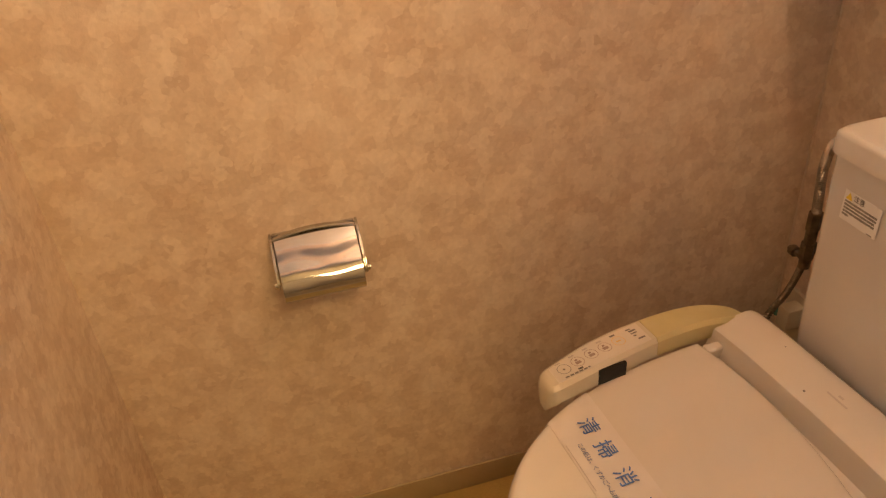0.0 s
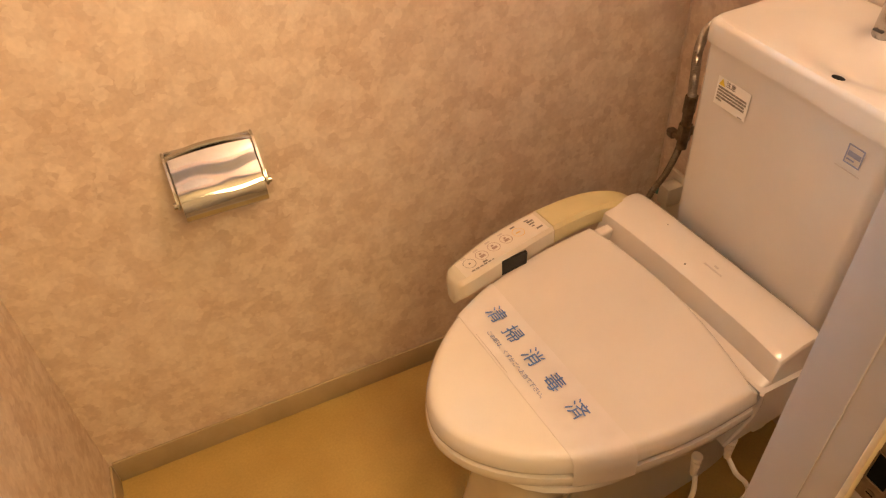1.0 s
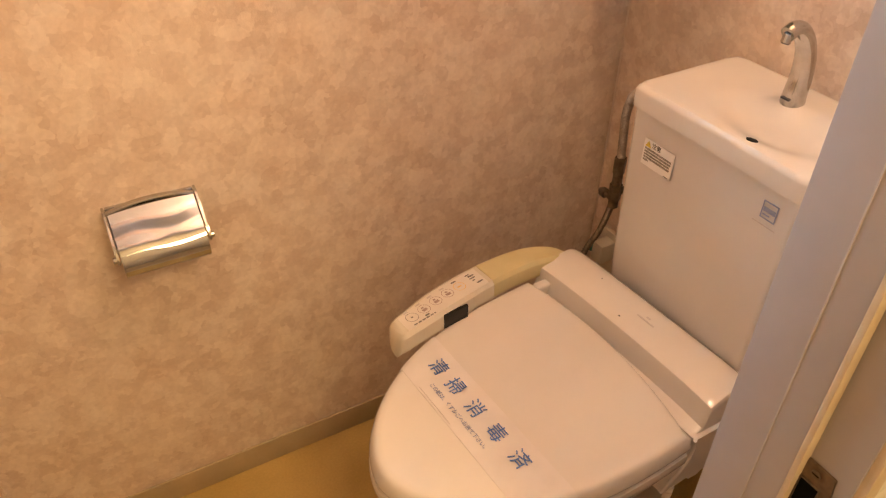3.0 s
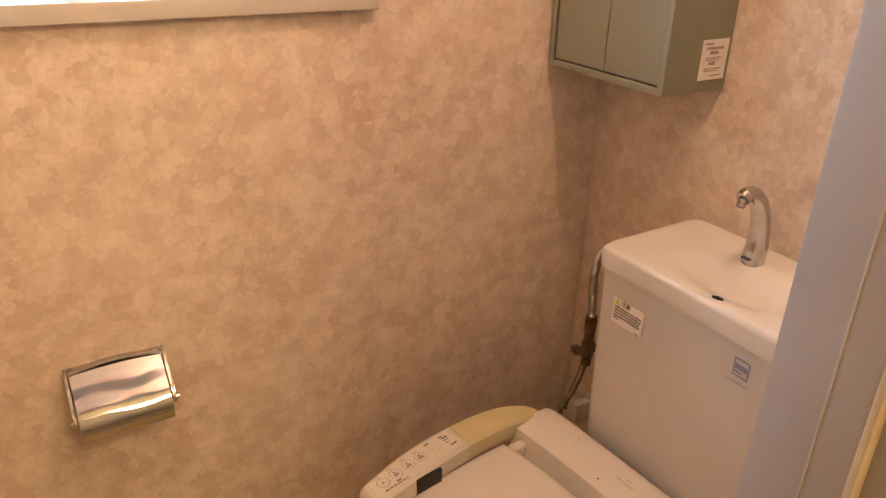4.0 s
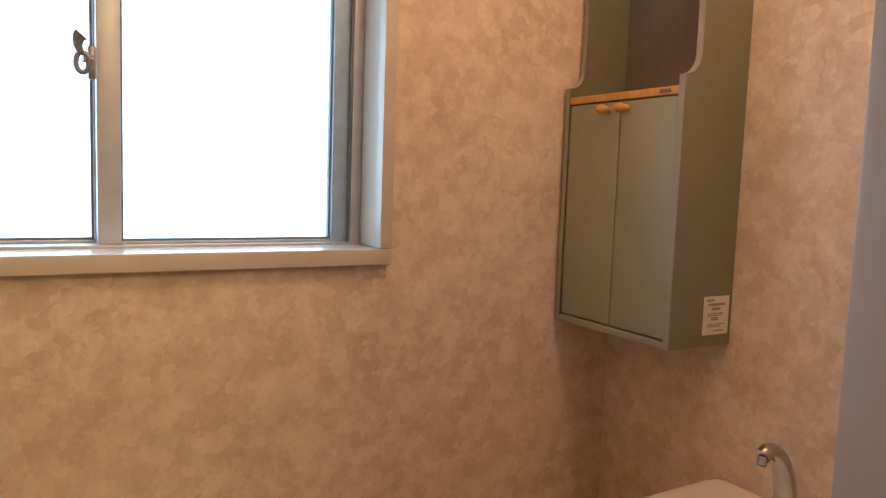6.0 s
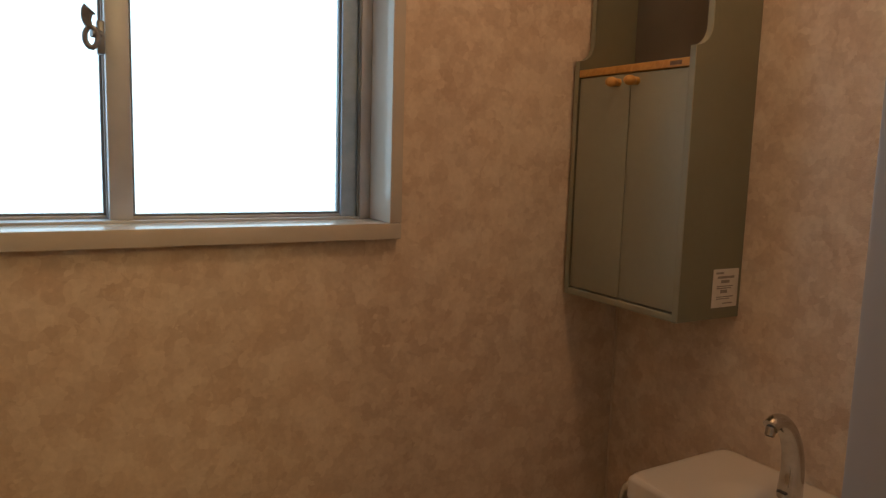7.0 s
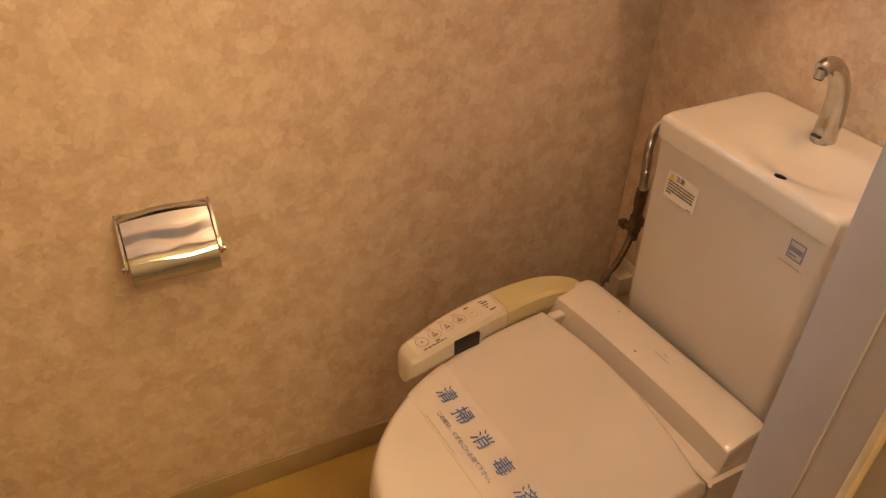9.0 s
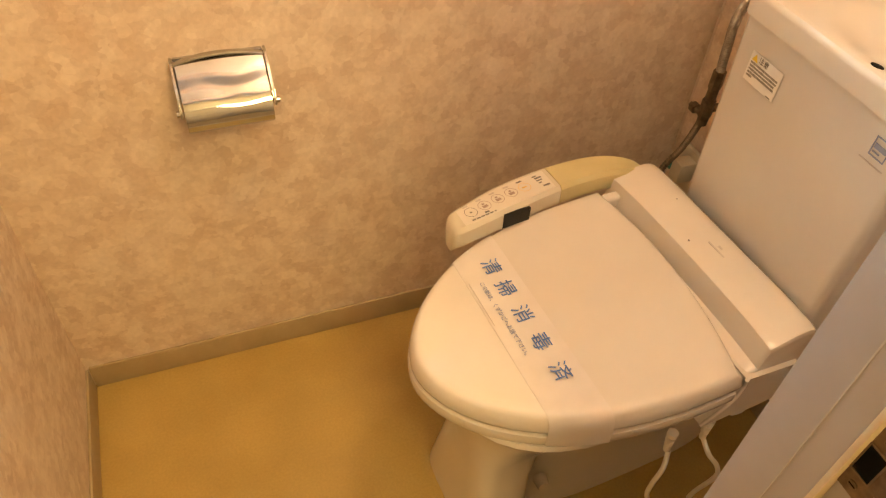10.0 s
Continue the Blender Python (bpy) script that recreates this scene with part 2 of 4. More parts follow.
def disc(centre, axis, radius, depth, sides=24, bm=None, radius2=None):
    """A short round bar along an axis."""
    own = bmesh.new()
    bmesh.ops.create_cone(own, cap_ends=True, segments=sides, radius1=radius, radius2=radius if radius2 is None else radius2, depth=depth)
    turn = Vector(axis).to_track_quat("Z", "Y").to_matrix().to_4x4()
    own.transform(Matrix.Translation(centre) @ turn)
    return join(bm, own)


def smooth_path(points, steps=8):
    """Catmull-Rom through the points."""
    p = [Vector(q) for q in points]
    p = [p[0] * 2 - p[1], *p, p[-1] * 2 - p[-2]]
    out = []
    for i in range(1, len(p) - 2):
        for k in range(steps):
            t = k / steps
            out.append(0.5 * (2 * p[i] + (p[i + 1] - p[i - 1]) * t + (2 * p[i - 1] - 5 * p[i] + 4 * p[i + 1] - p[i + 2]) * t * t
                              + (3 * p[i] - p[i - 1] - 3 * p[i + 1] + p[i + 2]) * t ** 3))
    return out + [p[-2]]


def tube(path, radius, sides=12, wide=None, side_axis=(0, 1, 0)):
    """A tube along a path; radius may be a function of 0..1; wide stretches it along side_axis."""
    rings = []
    for i, c in enumerate(path):
        way = (path[min(i + 1, len(path) - 1)] - path[max(i - 1, 0)]).normalized()
        s = Vector(side_axis)
        s = (s - way * s.dot(way)).normalized()
        u = way.cross(s)
        f = i / (len(path) - 1)
        r = radius(f) if callable(radius) else radius
        w = wide(f) if wide else r
        rings.append([c + s * w * math.cos(2 * math.pi * k / sides) + u * r * math.sin(2 * math.pi * k / sides) for k in range(sides)])
    return loft(rings)


def rounded_rect(cx, cy, hx, hy, r, z, corner=5):
    pts = []
    for qx, qy, a0 in ((1, 1, 0), (-1, 1, 90), (-1, -1, 180), (1, -1, 270)):
        for k in range(corner + 1):
            a = radians(a0 + 90 * k / corner)
            pts.append((cx + qx * (hx - r) + r * math.cos(a), cy + qy * (hy - r) + r * math.sin(a), z))
    return pts


def flat_sheet(points, lift=0.0006):
    """A thin printed patch: a polygon given by points, thickened along its normal."""
    bm = bmesh.new()
    face = bm.faces.new([bm.verts.new(p) for p in points])
    bm.normal_update()
    n = face.normal.copy()
    got = bmesh.ops.extrude_face_region(bm, geom=[face])
    for g in got["geom"]:
        if isinstance(g, bmesh.types.BMVert):
            g.co += n * lift
    return bm


def lettering(text, size, m, spacing=1.0):
    """Text as a thin mesh in the plane of m: x along the line, y up."""
    data = bpy.data.curves.new("lettering", "FONT")
    data.body, data.size, data.extrude, data.space_character = text, size, 0.0003, spacing
    data.resolution_u = 3
    data.align_x, data.align_y = "CENTER", "CENTER"
    ob = new("lettering", data)
    me = ob.evaluated_get(bpy.context.evaluated_depsgraph_get()).to_mesh()
    bm = bmesh.new()
    bm.from_mesh(me)
    bm.transform(m)
    bpy.data.objects.remove(ob)
    bpy.data.curves.remove(data)
    return bm


def frame_of(origin, across, up):
    """A matrix whose x runs across, y up, z out of a surface."""
    x, y = Vector(across).normalized(), Vector(up)
    y = (y - x * y.dot(x)).normalized()
    z = x.cross(y)
    m = Matrix((x, y, z)).transposed().to_4x4()
    m.translation = origin
    return m


def bars(m, rows, bm=None):
    """Unreadable print: thin bars (x0, x1, y, height) in the plane of m."""
    for x0, x1, y, h in rows:
        own = box((x0, y - h / 2, -0.0002), (x1, y + h / 2, 0.0004))
        own.transform(m)
        bm = join(bm, own)
    return bm


# ---- the room ----
LEFT, NEAR, OUT, CEIL = -1.22, -0.80, -0.886, 2.30
JAMB = -0.605
DOOR_LEFT, DOOR_TOP = -1.20, 2.02
WIN = (-1.19, -0.4725, 1.161, 1.66)

structure("floor", box((LEFT - 0.1, NEAR - 0.1, -0.05), (0.1, 0.16, 0.0)), vinyl, "ochre sheet vinyl floor with a faint grain", "floor")
HOLE = (WIN[0] - 0.012, WIN[1] + 0.012, WIN[2] - 0.013, WIN[3] + 0.012)
wall = box((LEFT - 0.1, 0.0, 0.0), (HOLE[0], 0.16, CEIL))
box((HOLE[1], 0.0, 0.0), (0.1, 0.16, CEIL), bm=wall)
box((HOLE[0], 0.0, 0.0), (HOLE[1], 0.16, HOLE[2]), bm=wall)
box((HOLE[0], 0.0, HOLE[3]), (HOLE[1], 0.16, CEIL), bm=wall)
structure("wall_north", wall, wallpaper, "mottled beige suede-look wallpaper wall with the window", "wall")
structure("wall_east", box((0.0, OUT, 0.0), (0.1, 0.0, CEIL)), wallpaper, "mottled beige wallpaper wall behind the toilet tank", "wall")
structure("wall_west", box((LEFT - 0.1, OUT, 0.0), (LEFT, 0.0, CEIL)), wallpaper, "mottled beige wallpaper end wall", "wall")
structure("wall_south", box((JAMB + 0.03, OUT + 0.004, 0.0), (0.0, NEAR, CEIL)), wallpaper, "mottled beige wallpaper wall beside the doorway", "wall")
structure("wall_lintel", box((LEFT, OUT + 0.004, DOOR_TOP + 0.03), (JAMB + 0.03, NEAR, CEIL)), wallpaper, "wallpapered wall above the doorway", "wall")
structure("ceiling", box((LEFT - 0.1, OUT, CEIL), (0.1, 0.16, CEIL + 0.05)), ceiling_paint, "plain off-white papered ceiling", "ceiling")

# skirting: a thin strip with a rounded top
structure("baseboard_north", box((LEFT + 0.006, -0.006, 0.0), (-0.006, -0.0005, 0.06), 0.002), skirting, "olive-beige vinyl skirting strip under the window wall", "baseboard")
structure("baseboard_west", box((LEFT + 0.0005, NEAR, 0.0), (LEFT + 0.006, -0.0065, 0.06), 0.002), skirting, "olive-beige vinyl skirting strip on the end wall", "baseboard")
structure("baseboard_east", box((-0.006, NEAR, 0.0), (-0.0005, -0.0065, 0.06), 0.002), skirting, "olive-beige vinyl skirting strip behind the toilet", "baseboard")
structure("baseboard_south", box((JAMB + 0.04, NEAR + 0.0005, 0.0), (-0.0065, NEAR + 0.006, 0.06), 0.002), skirting, "olive-beige vinyl skirting strip beside the doorway", "baseboard")

structure("trim_corner", box((-0.0016, -0.0045, 0.06), (-0.0003, -0.0003, CEIL), 0.0004), corner_seam, "pale sealant line in the wall corner", "trim")

# door frame: lining board, groove, stop with a worn edge, casings
STOP = -0.852
door = thing("door_frame", pose(0, 0, 0), "white painted wooden door frame with a worn stop edge", "door frame")
tagged(door, kind="structure")
part("lining", box((JAMB, STOP, 0.0), (JAMB + 0.03, NEAR + 0.003, DOOR_TOP), 0.002), frame_paint, door)
# lighter strip that paints in the faint highlight of a scratch on the lining
part("highlight_strip", box((JAMB - 0.0007, -0.8315, 0.0), (JAMB + 0.001, -0.8302, DOOR_TOP), 0.0004), trim_paint, door, "thin pale strip along the lining, painted for a scratch's highlight")
part("stop_edge", box((JAMB - 0.0006, STOP - 0.0040, 0.0), (JAMB + 0.02, STOP + 0.0006, DOOR_TOP), 0.0012), worn_edge, door, "chipped yellowish edge of the door stop")
part("rebate", box((JAMB + 0.008, OUT, 0.0), (JAMB + 0.031, STOP - 0.002, DOOR_TOP), 0.0008), frame_paint, door)
part("casing", box((JAMB + 0.0095, OUT - 0.0055, 0.0), (JAMB + 0.024, OUT + 0.0006, DOOR_TOP + 0.02), 0.0008), worn_edge, door, "narrow yellowed outer edge of the frame")
part("lining", box((DOOR_LEFT - 0.018, OUT, 0.0), (DOOR_LEFT, NEAR + 0.003, DOOR_TOP), 0.0015), frame_paint, door)
part("head", box((DOOR_LEFT, OUT, DOOR_TOP), (JAMB + 0.03, NEAR + 0.003, DOOR_TOP + 0.03), 0.0015), frame_paint, door)
structure("threshold", box((DOOR_LEFT, OUT, 0.0), (JAMB, NEAR, 0.008), 0.002), frame_paint, "low white painted door threshold", "threshold")

# strike plate let into the rebate
SX = JAMB + 0.008
strike = thing("strike_plate", pose(0, 0, 0), "dull brown steel strike plate screwed to the door frame", "strike plate")
plate = loft([[(SX - d, y, z) for y, z in ((-0.8520, 0.8405), (-0.8754, 0.8400), (-0.8756, 0.8580), (-0.8872, 0.8580), (-0.8872, 0.8859), (-0.8764, 0.8861), (-0.8756, 0.9021), (-0.8521, 0.9021))] for d in (-0.0002, 0.0018)])
bmesh.ops.bevel(plate, geom=plate.edges[:], offset=0.0006, segments=2, affect="EDGES", clamp_overlap=True)
part("plate", plate, strike_metal, strike)
part("latch_hole", box((SX - 0.0024, -0.8695, 0.8600), (SX - 0.0016, -0.8572, 0.8850), 0.0003), deep_black, strike, "dark square latch hole")
rim_of_hole = box((SX - 0.0030, -0.8707, 0.8588), (SX - 0.0017, -0.8696, 0.8862), 0.0004)
box((SX - 0.0030, -0.8571, 0.8588), (SX - 0.0017, -0.8560, 0.8862), 0.0004, rim_of_hole)
box((SX - 0.0030, -0.8696, 0.8851), (SX - 0.0017, -0.8571, 0.8862), 0.0004, rim_of_hole)
box((SX - 0.0030, -0.8696, 0.8588), (SX - 0.0017, -0.8571, 0.8599), 0.0004, rim_of_hole)
part("hole_rim", rim_of_hole, strike_metal, strike)
for zz in (0.8495, 0.8948):
    screw = part("screw", disc((SX - 0.0018, -0.8640, zz), (1, 0, 0), 0.0032, 0.0016, 16), old_metal, strike)
    part("slot", box((SX - 0.00275, -0.8664, zz - 0.0005), (SX - 0.0024, -0.8616, zz + 0.0005)), deep_black, screw)
lip = []
for k in range(6):
    f = k / 5
    x = SX - 0.0022 - 0.0016 * math.sin(f * 1.5)
    lip.append([(x, -0.8756 - 0.0112 * f, z) for z in (0.8595, 0.8845)] + [(x + 0.0012, -0.8756 - 0.0112 * f, z) for z in (0.8845, 0.8595)])
part("lip", loft(lip), strike_metal, strike, "curved lip of the strike plate")

# corridor outside the doorway
structure("corridor_floor", box((-2.6, -2.7, -0.05), (1.2, OUT - 0.001, 0.0)), reflected_floor_brown, "unseen corridor floor, pale brown to neutralise the holder's reflection", "floor")
structure("corridor_wall_north", box((JAMB + 0.022, OUT - 0.004, 0.0), (1.2, OUT, 2.6)), corridor_paper, "embossed cream corridor wallpaper beside the frame", "wall")
structure("corridor_wall_north_west", box((-2.6, OUT - 0.004, 0.0), (DOOR_LEFT - 0.018, OUT, 2.6)), corridor_paper, "embossed cream corridor wallpaper", "wall")
structure("corridor_wall_lintel", box((DOOR_LEFT - 0.018, OUT - 0.004, DOOR_TOP + 0.03), (JAMB + 0.022, OUT, 2.6)), corridor_paper, "embossed cream corridor wallpaper over the doorway", "wall")
structure("corridor_wall_south", box((-2.6, -2.8, 0.0), (1.2, -2.7, 2.6)), dim_reflection_brown, "unseen corridor wall, browned to dim the chrome holder's reflection", "wall")
structure("corridor_wall_west", box((-2.7, -2.7, 0.0), (-2.6, OUT, 2.6)), corridor_paper, "embossed cream corridor wallpaper", "wall")
structure("corridor_wall_east", box((1.2, -2.7, 0.0), (1.3, OUT, 2.6)), corridor_paper, "embossed cream corridor wallpaper", "wall")
structure("corridor_ceiling", box((-2.7, -2.8, 2.6), (1.3, OUT - 0.0005, 2.65)), dim_reflection_brown, "unseen corridor ceiling, browned to dim the chrome holder's reflection", "ceiling")

# ---- window ----
WX0, WX1, WZ0, WZ1 = WIN
window = thing("window_1", pose(0, 0, 0), "two-pane frosted sliding window in a cream painted surround", "window")
tagged(window, kind="structure")
# surround boards: sill, head and sides, proud of the wall
part("window_sill", box((WX0, -0.016, WZ0 - 0.0236), (WX1 + 0.0195, 0.060, WZ0), 0.002), trim_paint, window, "cream painted sill board")
part("window_surround", box((WX1, -0.016, WZ0 + 0.0003), (WX1 + 0.0195, 0.060, WZ1 + 0.02), 0.002), trim_paint, window)
part("window_surround", box((WX0 - 0.0195, -0.016, WZ0 - 0.0236), (WX0 - 0.0003, 0.060, WZ1 + 0.02), 0.002), trim_paint, window)
part("window_surround", box((WX0, -0.016, WZ1), (WX1 - 0.0003, 0.060, WZ1 + 0.02), 0.002), trim_paint, window)
# aluminium outer frame
part("window_frame", box((WX1 - 0.0160, 0.0605, WZ0 - 0.01), (WX1 + 0.01, 0.135, WZ1 + 0.01), 0.0015), aluminium, window)
part("window_frame", box((WX0 - 0.01, 0.0605, WZ0 - 0.01), (WX0 + 0.020, 0.135, WZ1 + 0.01), 0.0015), aluminium, window)
part("window_frame", box((WX0 + 0.0203, 0.0605, WZ0 - 0.012), (WX1 - 0.0163, 0.135, WZ0 + 0.0035), 0.001), aluminium, window)
part("window_frame", box((WX0 + 0.0203, 0.0605, WZ1 - 0.018), (WX1 - 0.0163, 0.135, WZ1 + 0.01), 0.001), aluminium, window)
part("track_rail", box((WX1 - 0.0195, 0.0625, WZ0), (WX1 - 0.0162, 0.067, WZ1), 0.0006), gasket_grey, window)


def sash(x0, x1, y, left, right, outer=None):
    """A sliding sash: stiles, thin rails, gasket and pane."""
    z0, z1 = WZ0 + 0.0036, WZ1 - 0.019
    body = thing("sash", pose(0, 0, 0), "", "")
    body.parent = window
    part("stile", box((x0, y, z0), (x0 + left, y + 0.022, z1), 0.0015), aluminium, body)
    part("stile", box((x1 - right, y, z0), (x1, y + 0.022, z1), 0.0015), outer or aluminium, body)
    part("rail", box((x0 + left + 0.0002, y + 0.002, z0), (x1 - right - 0.0002, y + 0.022, z0 + 0.004), 0.0008), aluminium, body)
    part("rail", box((x0 + left + 0.0002, y + 0.002, z1 - 0.03), (x1 - right - 0.0002, y + 0.022, z1), 0.0008), aluminium, body)
    gas = box((x0 + left, y + 0.006, z0 + 0.004), (x0 + left + 0.003, y + 0.016, z1 - 0.03))
    box((x1 - right - 0.003, y + 0.006, z0 + 0.004), (x1 - right, y + 0.016, z1 - 0.03), bm=gas)
    box((x0 + left + 0.003, y + 0.006, z0 + 0.004), (x1 - right - 0.003, y + 0.016, z0 + 0.007), bm=gas)
    part("gasket", gas, gasket_grey, body)
    pane = part("pane", box((x0 + left + 0.001, y + 0.009, z0 + 0.002), (x1 - right - 0.001, y + 0.013, z1 - 0.028)), frosted, body, "frosted glass pane")
    pane.visible_shadow = False
    return body


sash(-0.842, WX1 - 0.0165, 0.070, 0.029, 0.027, bloom_blue)
sash(WX0 + 0.021, -0.818, 0.096, 0.022, 0.026)

# crescent catch on the meeting stile
lock = thing("crescent_catch", pose(0, 0, 0), "grey metal crescent catch on the window's meeting stile", "window catch")
part("base", box((-0.852, 0.058, 1.378), (-0.843, 0.074, 1.420), 0.002), catch_metal, lock)
loop = [Vector((-0.859 - 0.0075 * math.cos(radians(a)), 0.052, 1.397 + 0.0125 * math.sin(radians(a)))) for a in range(-170, 191, 24)]
part("cam", tube(loop, 0.0034, 10), catch_metal, lock)
part("pivot", disc((-0.853, 0.055, 1.402), (1, 0.3, 0), 0.005, 0.012, 14), catch_metal, lock)
part("lever", tube(smooth_path([(-0.861, 0.051, 1.409), (-0.864, 0.050, 1.418), (-0.863, 0.049, 1.427), (-0.860, 0.048, 1.431)], 4), 0.004, 10,
                   wide=lambda f: 0.004 + 0.005 * f, side_axis=(1, 0, 0)), catch_metal, lock)

# outside: unseen eave and reveal, added to grey the pane's margins
structure("pane_side_blocker", box((WX1 + 0.16, 0.162, WZ0 - 0.1), (WX1 + 0.3, 0.36, WZ1 + 0.1)), blocker_grey, "unseen grey return, added outside to darken the pane's edge", "wall")
structure("pane_top_blocker", box((-1.9, 0.17, 1.64), (WX1 + 0.15, 0.40, 1.72)), blocker_grey, "unseen grey board, added outside to darken the pane's top", "eave")

# ---- corner cabinet on the wall ----
CX, CY0, CY1, CZ0, CZS, CZ1 = -0.1305, -0.2615, -0.0075, 1.033, 1.4090, 1.78
cab = thing("wall_cabinet", pose(0, 0, 0), "grey-green laminate wall cabinet with two doors and an open shelf", "cabinet")


def side_panel(y0, y1):
    """Deep below the shelf, cut back above it in a curve."""
    pts = [(0.0, CZ0), (CX, CZ0), (CX, CZS + 0.012)]
    for k in range(7):
        a = radians(90 * k / 6)
        pts.append((CX + 0.030 * math.sin(a), CZS + 0.045 - 0.030 * math.cos(a)))
    pts += [(CX + 0.031, CZ1 - 0.06)]
    for k in range(1, 6):
        a = radians(90 * k / 5)
        pts.append((CX + 0.031 + 0.05 * (1 - math.cos(a)), CZ1 - 0.06 + 0.06 * math.sin(a)))
    pts.append((0.0, CZ1))
    return loft([[(x - 0.0005, y, z) for x, z in pts] for y in (y0, y1)])


T = 0.0095
part("side_panel", side_panel(CY0, CY0 + T), cabinet_shaded, cab)
part("side_panel", side_panel(CY1 - T, CY1), cabinet_shaded, cab)


def edge_strip(y0, y1):
    prof = [(CX, CZ0), (CX, CZS + 0.012)]
    for k in range(7):
        a = radians(90 * k / 6)
        prof.append((CX + 0.030 * math.sin(a), CZS + 0.045 - 0.030 * math.cos(a)))
    prof.append((CX + 0.031, CZ1 - 0.06))
    rings = []
    for x, z in prof:
        rings.append([(x - 0.0012, y0, z), (x - 0.0012, y1, z), (x + 0.0006, y1, z), (x + 0.0006, y0, z)])
    return loft(rings)


part("edge_strip", edge_strip(CY0 - 0.0003, CY0 + T), cabinet_edge, cab, "paler edging on the side panel")
part("edge_strip", edge_strip(CY1 - T, CY1 + 0.0003), cabinet_edge, cab, "paler edging on the side panel")
part("bottom_board", box((CX - 0.001, CY0 + T + 0.0002, CZ0), (-0.001, CY1 - T - 0.0002, CZ0 + 0.011), 0.001), cabinet_edge, cab)
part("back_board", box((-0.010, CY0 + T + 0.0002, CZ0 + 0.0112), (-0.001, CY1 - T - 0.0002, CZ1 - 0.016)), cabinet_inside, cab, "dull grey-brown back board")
part("shelf_board", box((CX - 0.0005, CY0 + T + 0.0002, CZS - 0.012), (-0.0102, CY1 - T - 0.0002, CZS), 0.0015), wood, cab, "orange pine shelf board")
part("top_board", box((CX + 0.06, CY0 + T + 0.0002, CZ1 - 0.0155), (-0.001, CY1 - T - 0.0002, CZ1 - 0.001), 0.001), cabinet_shaded, cab)
MID = -0.137
for y0, y1, ky in ((CY0 + T + 0.0022, MID - 0.0011, MID - 0.014), (MID + 0.0011, CY1 - T - 0.0022, MID + 0.026)):
    leaf = part("door", box((CX + 0.001, y0, CZ0 + 0.0138), (CX + 0.013, y1, CZS - 0.0140), 0.0012), cabinet_lit, cab, "grey-green cabinet door, toned paler for window light")
    knob = disc((CX - 0.005, ky, 1.383), (-1, 0, 0), 0.006, 0.014, 16)
    own = bmesh.new()
    bmesh.ops.create_uvsphere(own, u_segments=16, v_segments=10, radius=0.0088)
    own.transform(Matrix.Translation((CX - 0.014, ky, 1.383)) @ Matrix.Diagonal((1.25, 1.0, 0.88, 1)))
    join(knob, own)
    part("knob", knob, wood, leaf, "turned orange pine knob")
part("catch_tab", box((CX - 0.0009, CY0 + 0.024, CZS - 0.009), (CX + 0.004, CY0 + 0.046, CZS - 0.003), 0.0006), strike_metal, cab)
part("door_shadow_gap", box((CX + 0.013, CY0 + T + 0.001, CZ0 + 0.0115), (CX + 0.016, CY1 - T - 0.001, CZS - 0.0125)), deep_black, cab, "dark gap behind the doors")
# care label on the side
LM = frame_of((-0.0345, CY0 - 0.0004, 1.079), (1, 0, 0), (0, 0, 1))
lab = part("care_label", flat_sheet([LM @ Vector(p) for p in ((-0.0275, -0.029, 0), (0.0275, -0.029, 0), (0.0275, 0.029, 0), (-0.0275, 0.029, 0))]), care_paper, cab, "small white care label")
lm2 = LM @ Matrix.Translation((0, 0, 0.0007))
part("print", bars(lm2, [(-0.022, -0.006, 0.023, 0.003), (-0.018, 0.018, 0.0165, 0.0035), (-0.010, 0.008, 0.010, 0.0045), (-0.018, 0.016, 0.003, 0.0016),
                         (-0.018, 0.012, 0.000, 0.0016), (-0.010, 0.004, -0.005, 0.005), (-0.018, 0.018, -0.013, 0.0015), (-0.018, 0.010, -0.016, 0.0015), (-0.004, 0.018, -0.023, 0.0018)]), label_ink, lab)

# ---- paper holder ----
holder = thing("paper_holder", pose(0, 0, 0), "polished chrome toilet paper holder on the wallpaper", "paper holder")
HX0, HX1 = -0.9405, -0.8050


def cover_profile(off):
    prof = [(-0.010, 0.674), (-0.024, 0.663), (-0.040, 0.6485), (-0.053, 0.637), (-0.062, 0.627), (-0.0675, 0.617), (-0.0688, 0.606), (-0.0665, 0.5970), (-0.0605, 0.5905)]
    return [(y + off * 0.7, z - off * 0.7) for y, z in prof]


def holder_cover():
    a, b = cover_profile(0.0), cover_profile(0.0018)
    path_a = smooth_path([(0, y, z) for y, z in a], 8)
    path_b = smooth_path([(0, y, z) for y, z in b], 8)
    loop = path_a + path_b[::-1]
    last = len(path_a) - 1
    place = [k / last for k in range(last + 1)]
    place += place[::-1]
    rings = []
    for k in range(17):
        x = HX0 + 0.007 + (HX1 - HX0 - 0.014) * k / 16
        bow = 0.0006 * (1 - (2 * k / 16 - 1) ** 2)
        ring = []
        for p, f in zip(loop, place):
            wave = 0.00030 * math.sin(2 * math.pi * (2.6 * f + 0.16 * math.sin(k * 0.45))) * min(1.0, 6 * f) * (1.0 if f < 0.6 else max(0.0, 1 - (f - 0.6) / 0.15))
            ring.append((x, p.y - bow * 0.25 - wave * 0.7, p.z + bow * 0.6 + wave * 0.7))
        rings.append(ring)
    return loft(rings)


part("cover", holder_cover(), chrome, holder, "curved mirror-polished cover")
part("wall_plate", box((HX0 + 0.006, -0.0065, 0.586), (HX1 - 0.006, -0.0005, 0.679), 0.002), chrome, holder)


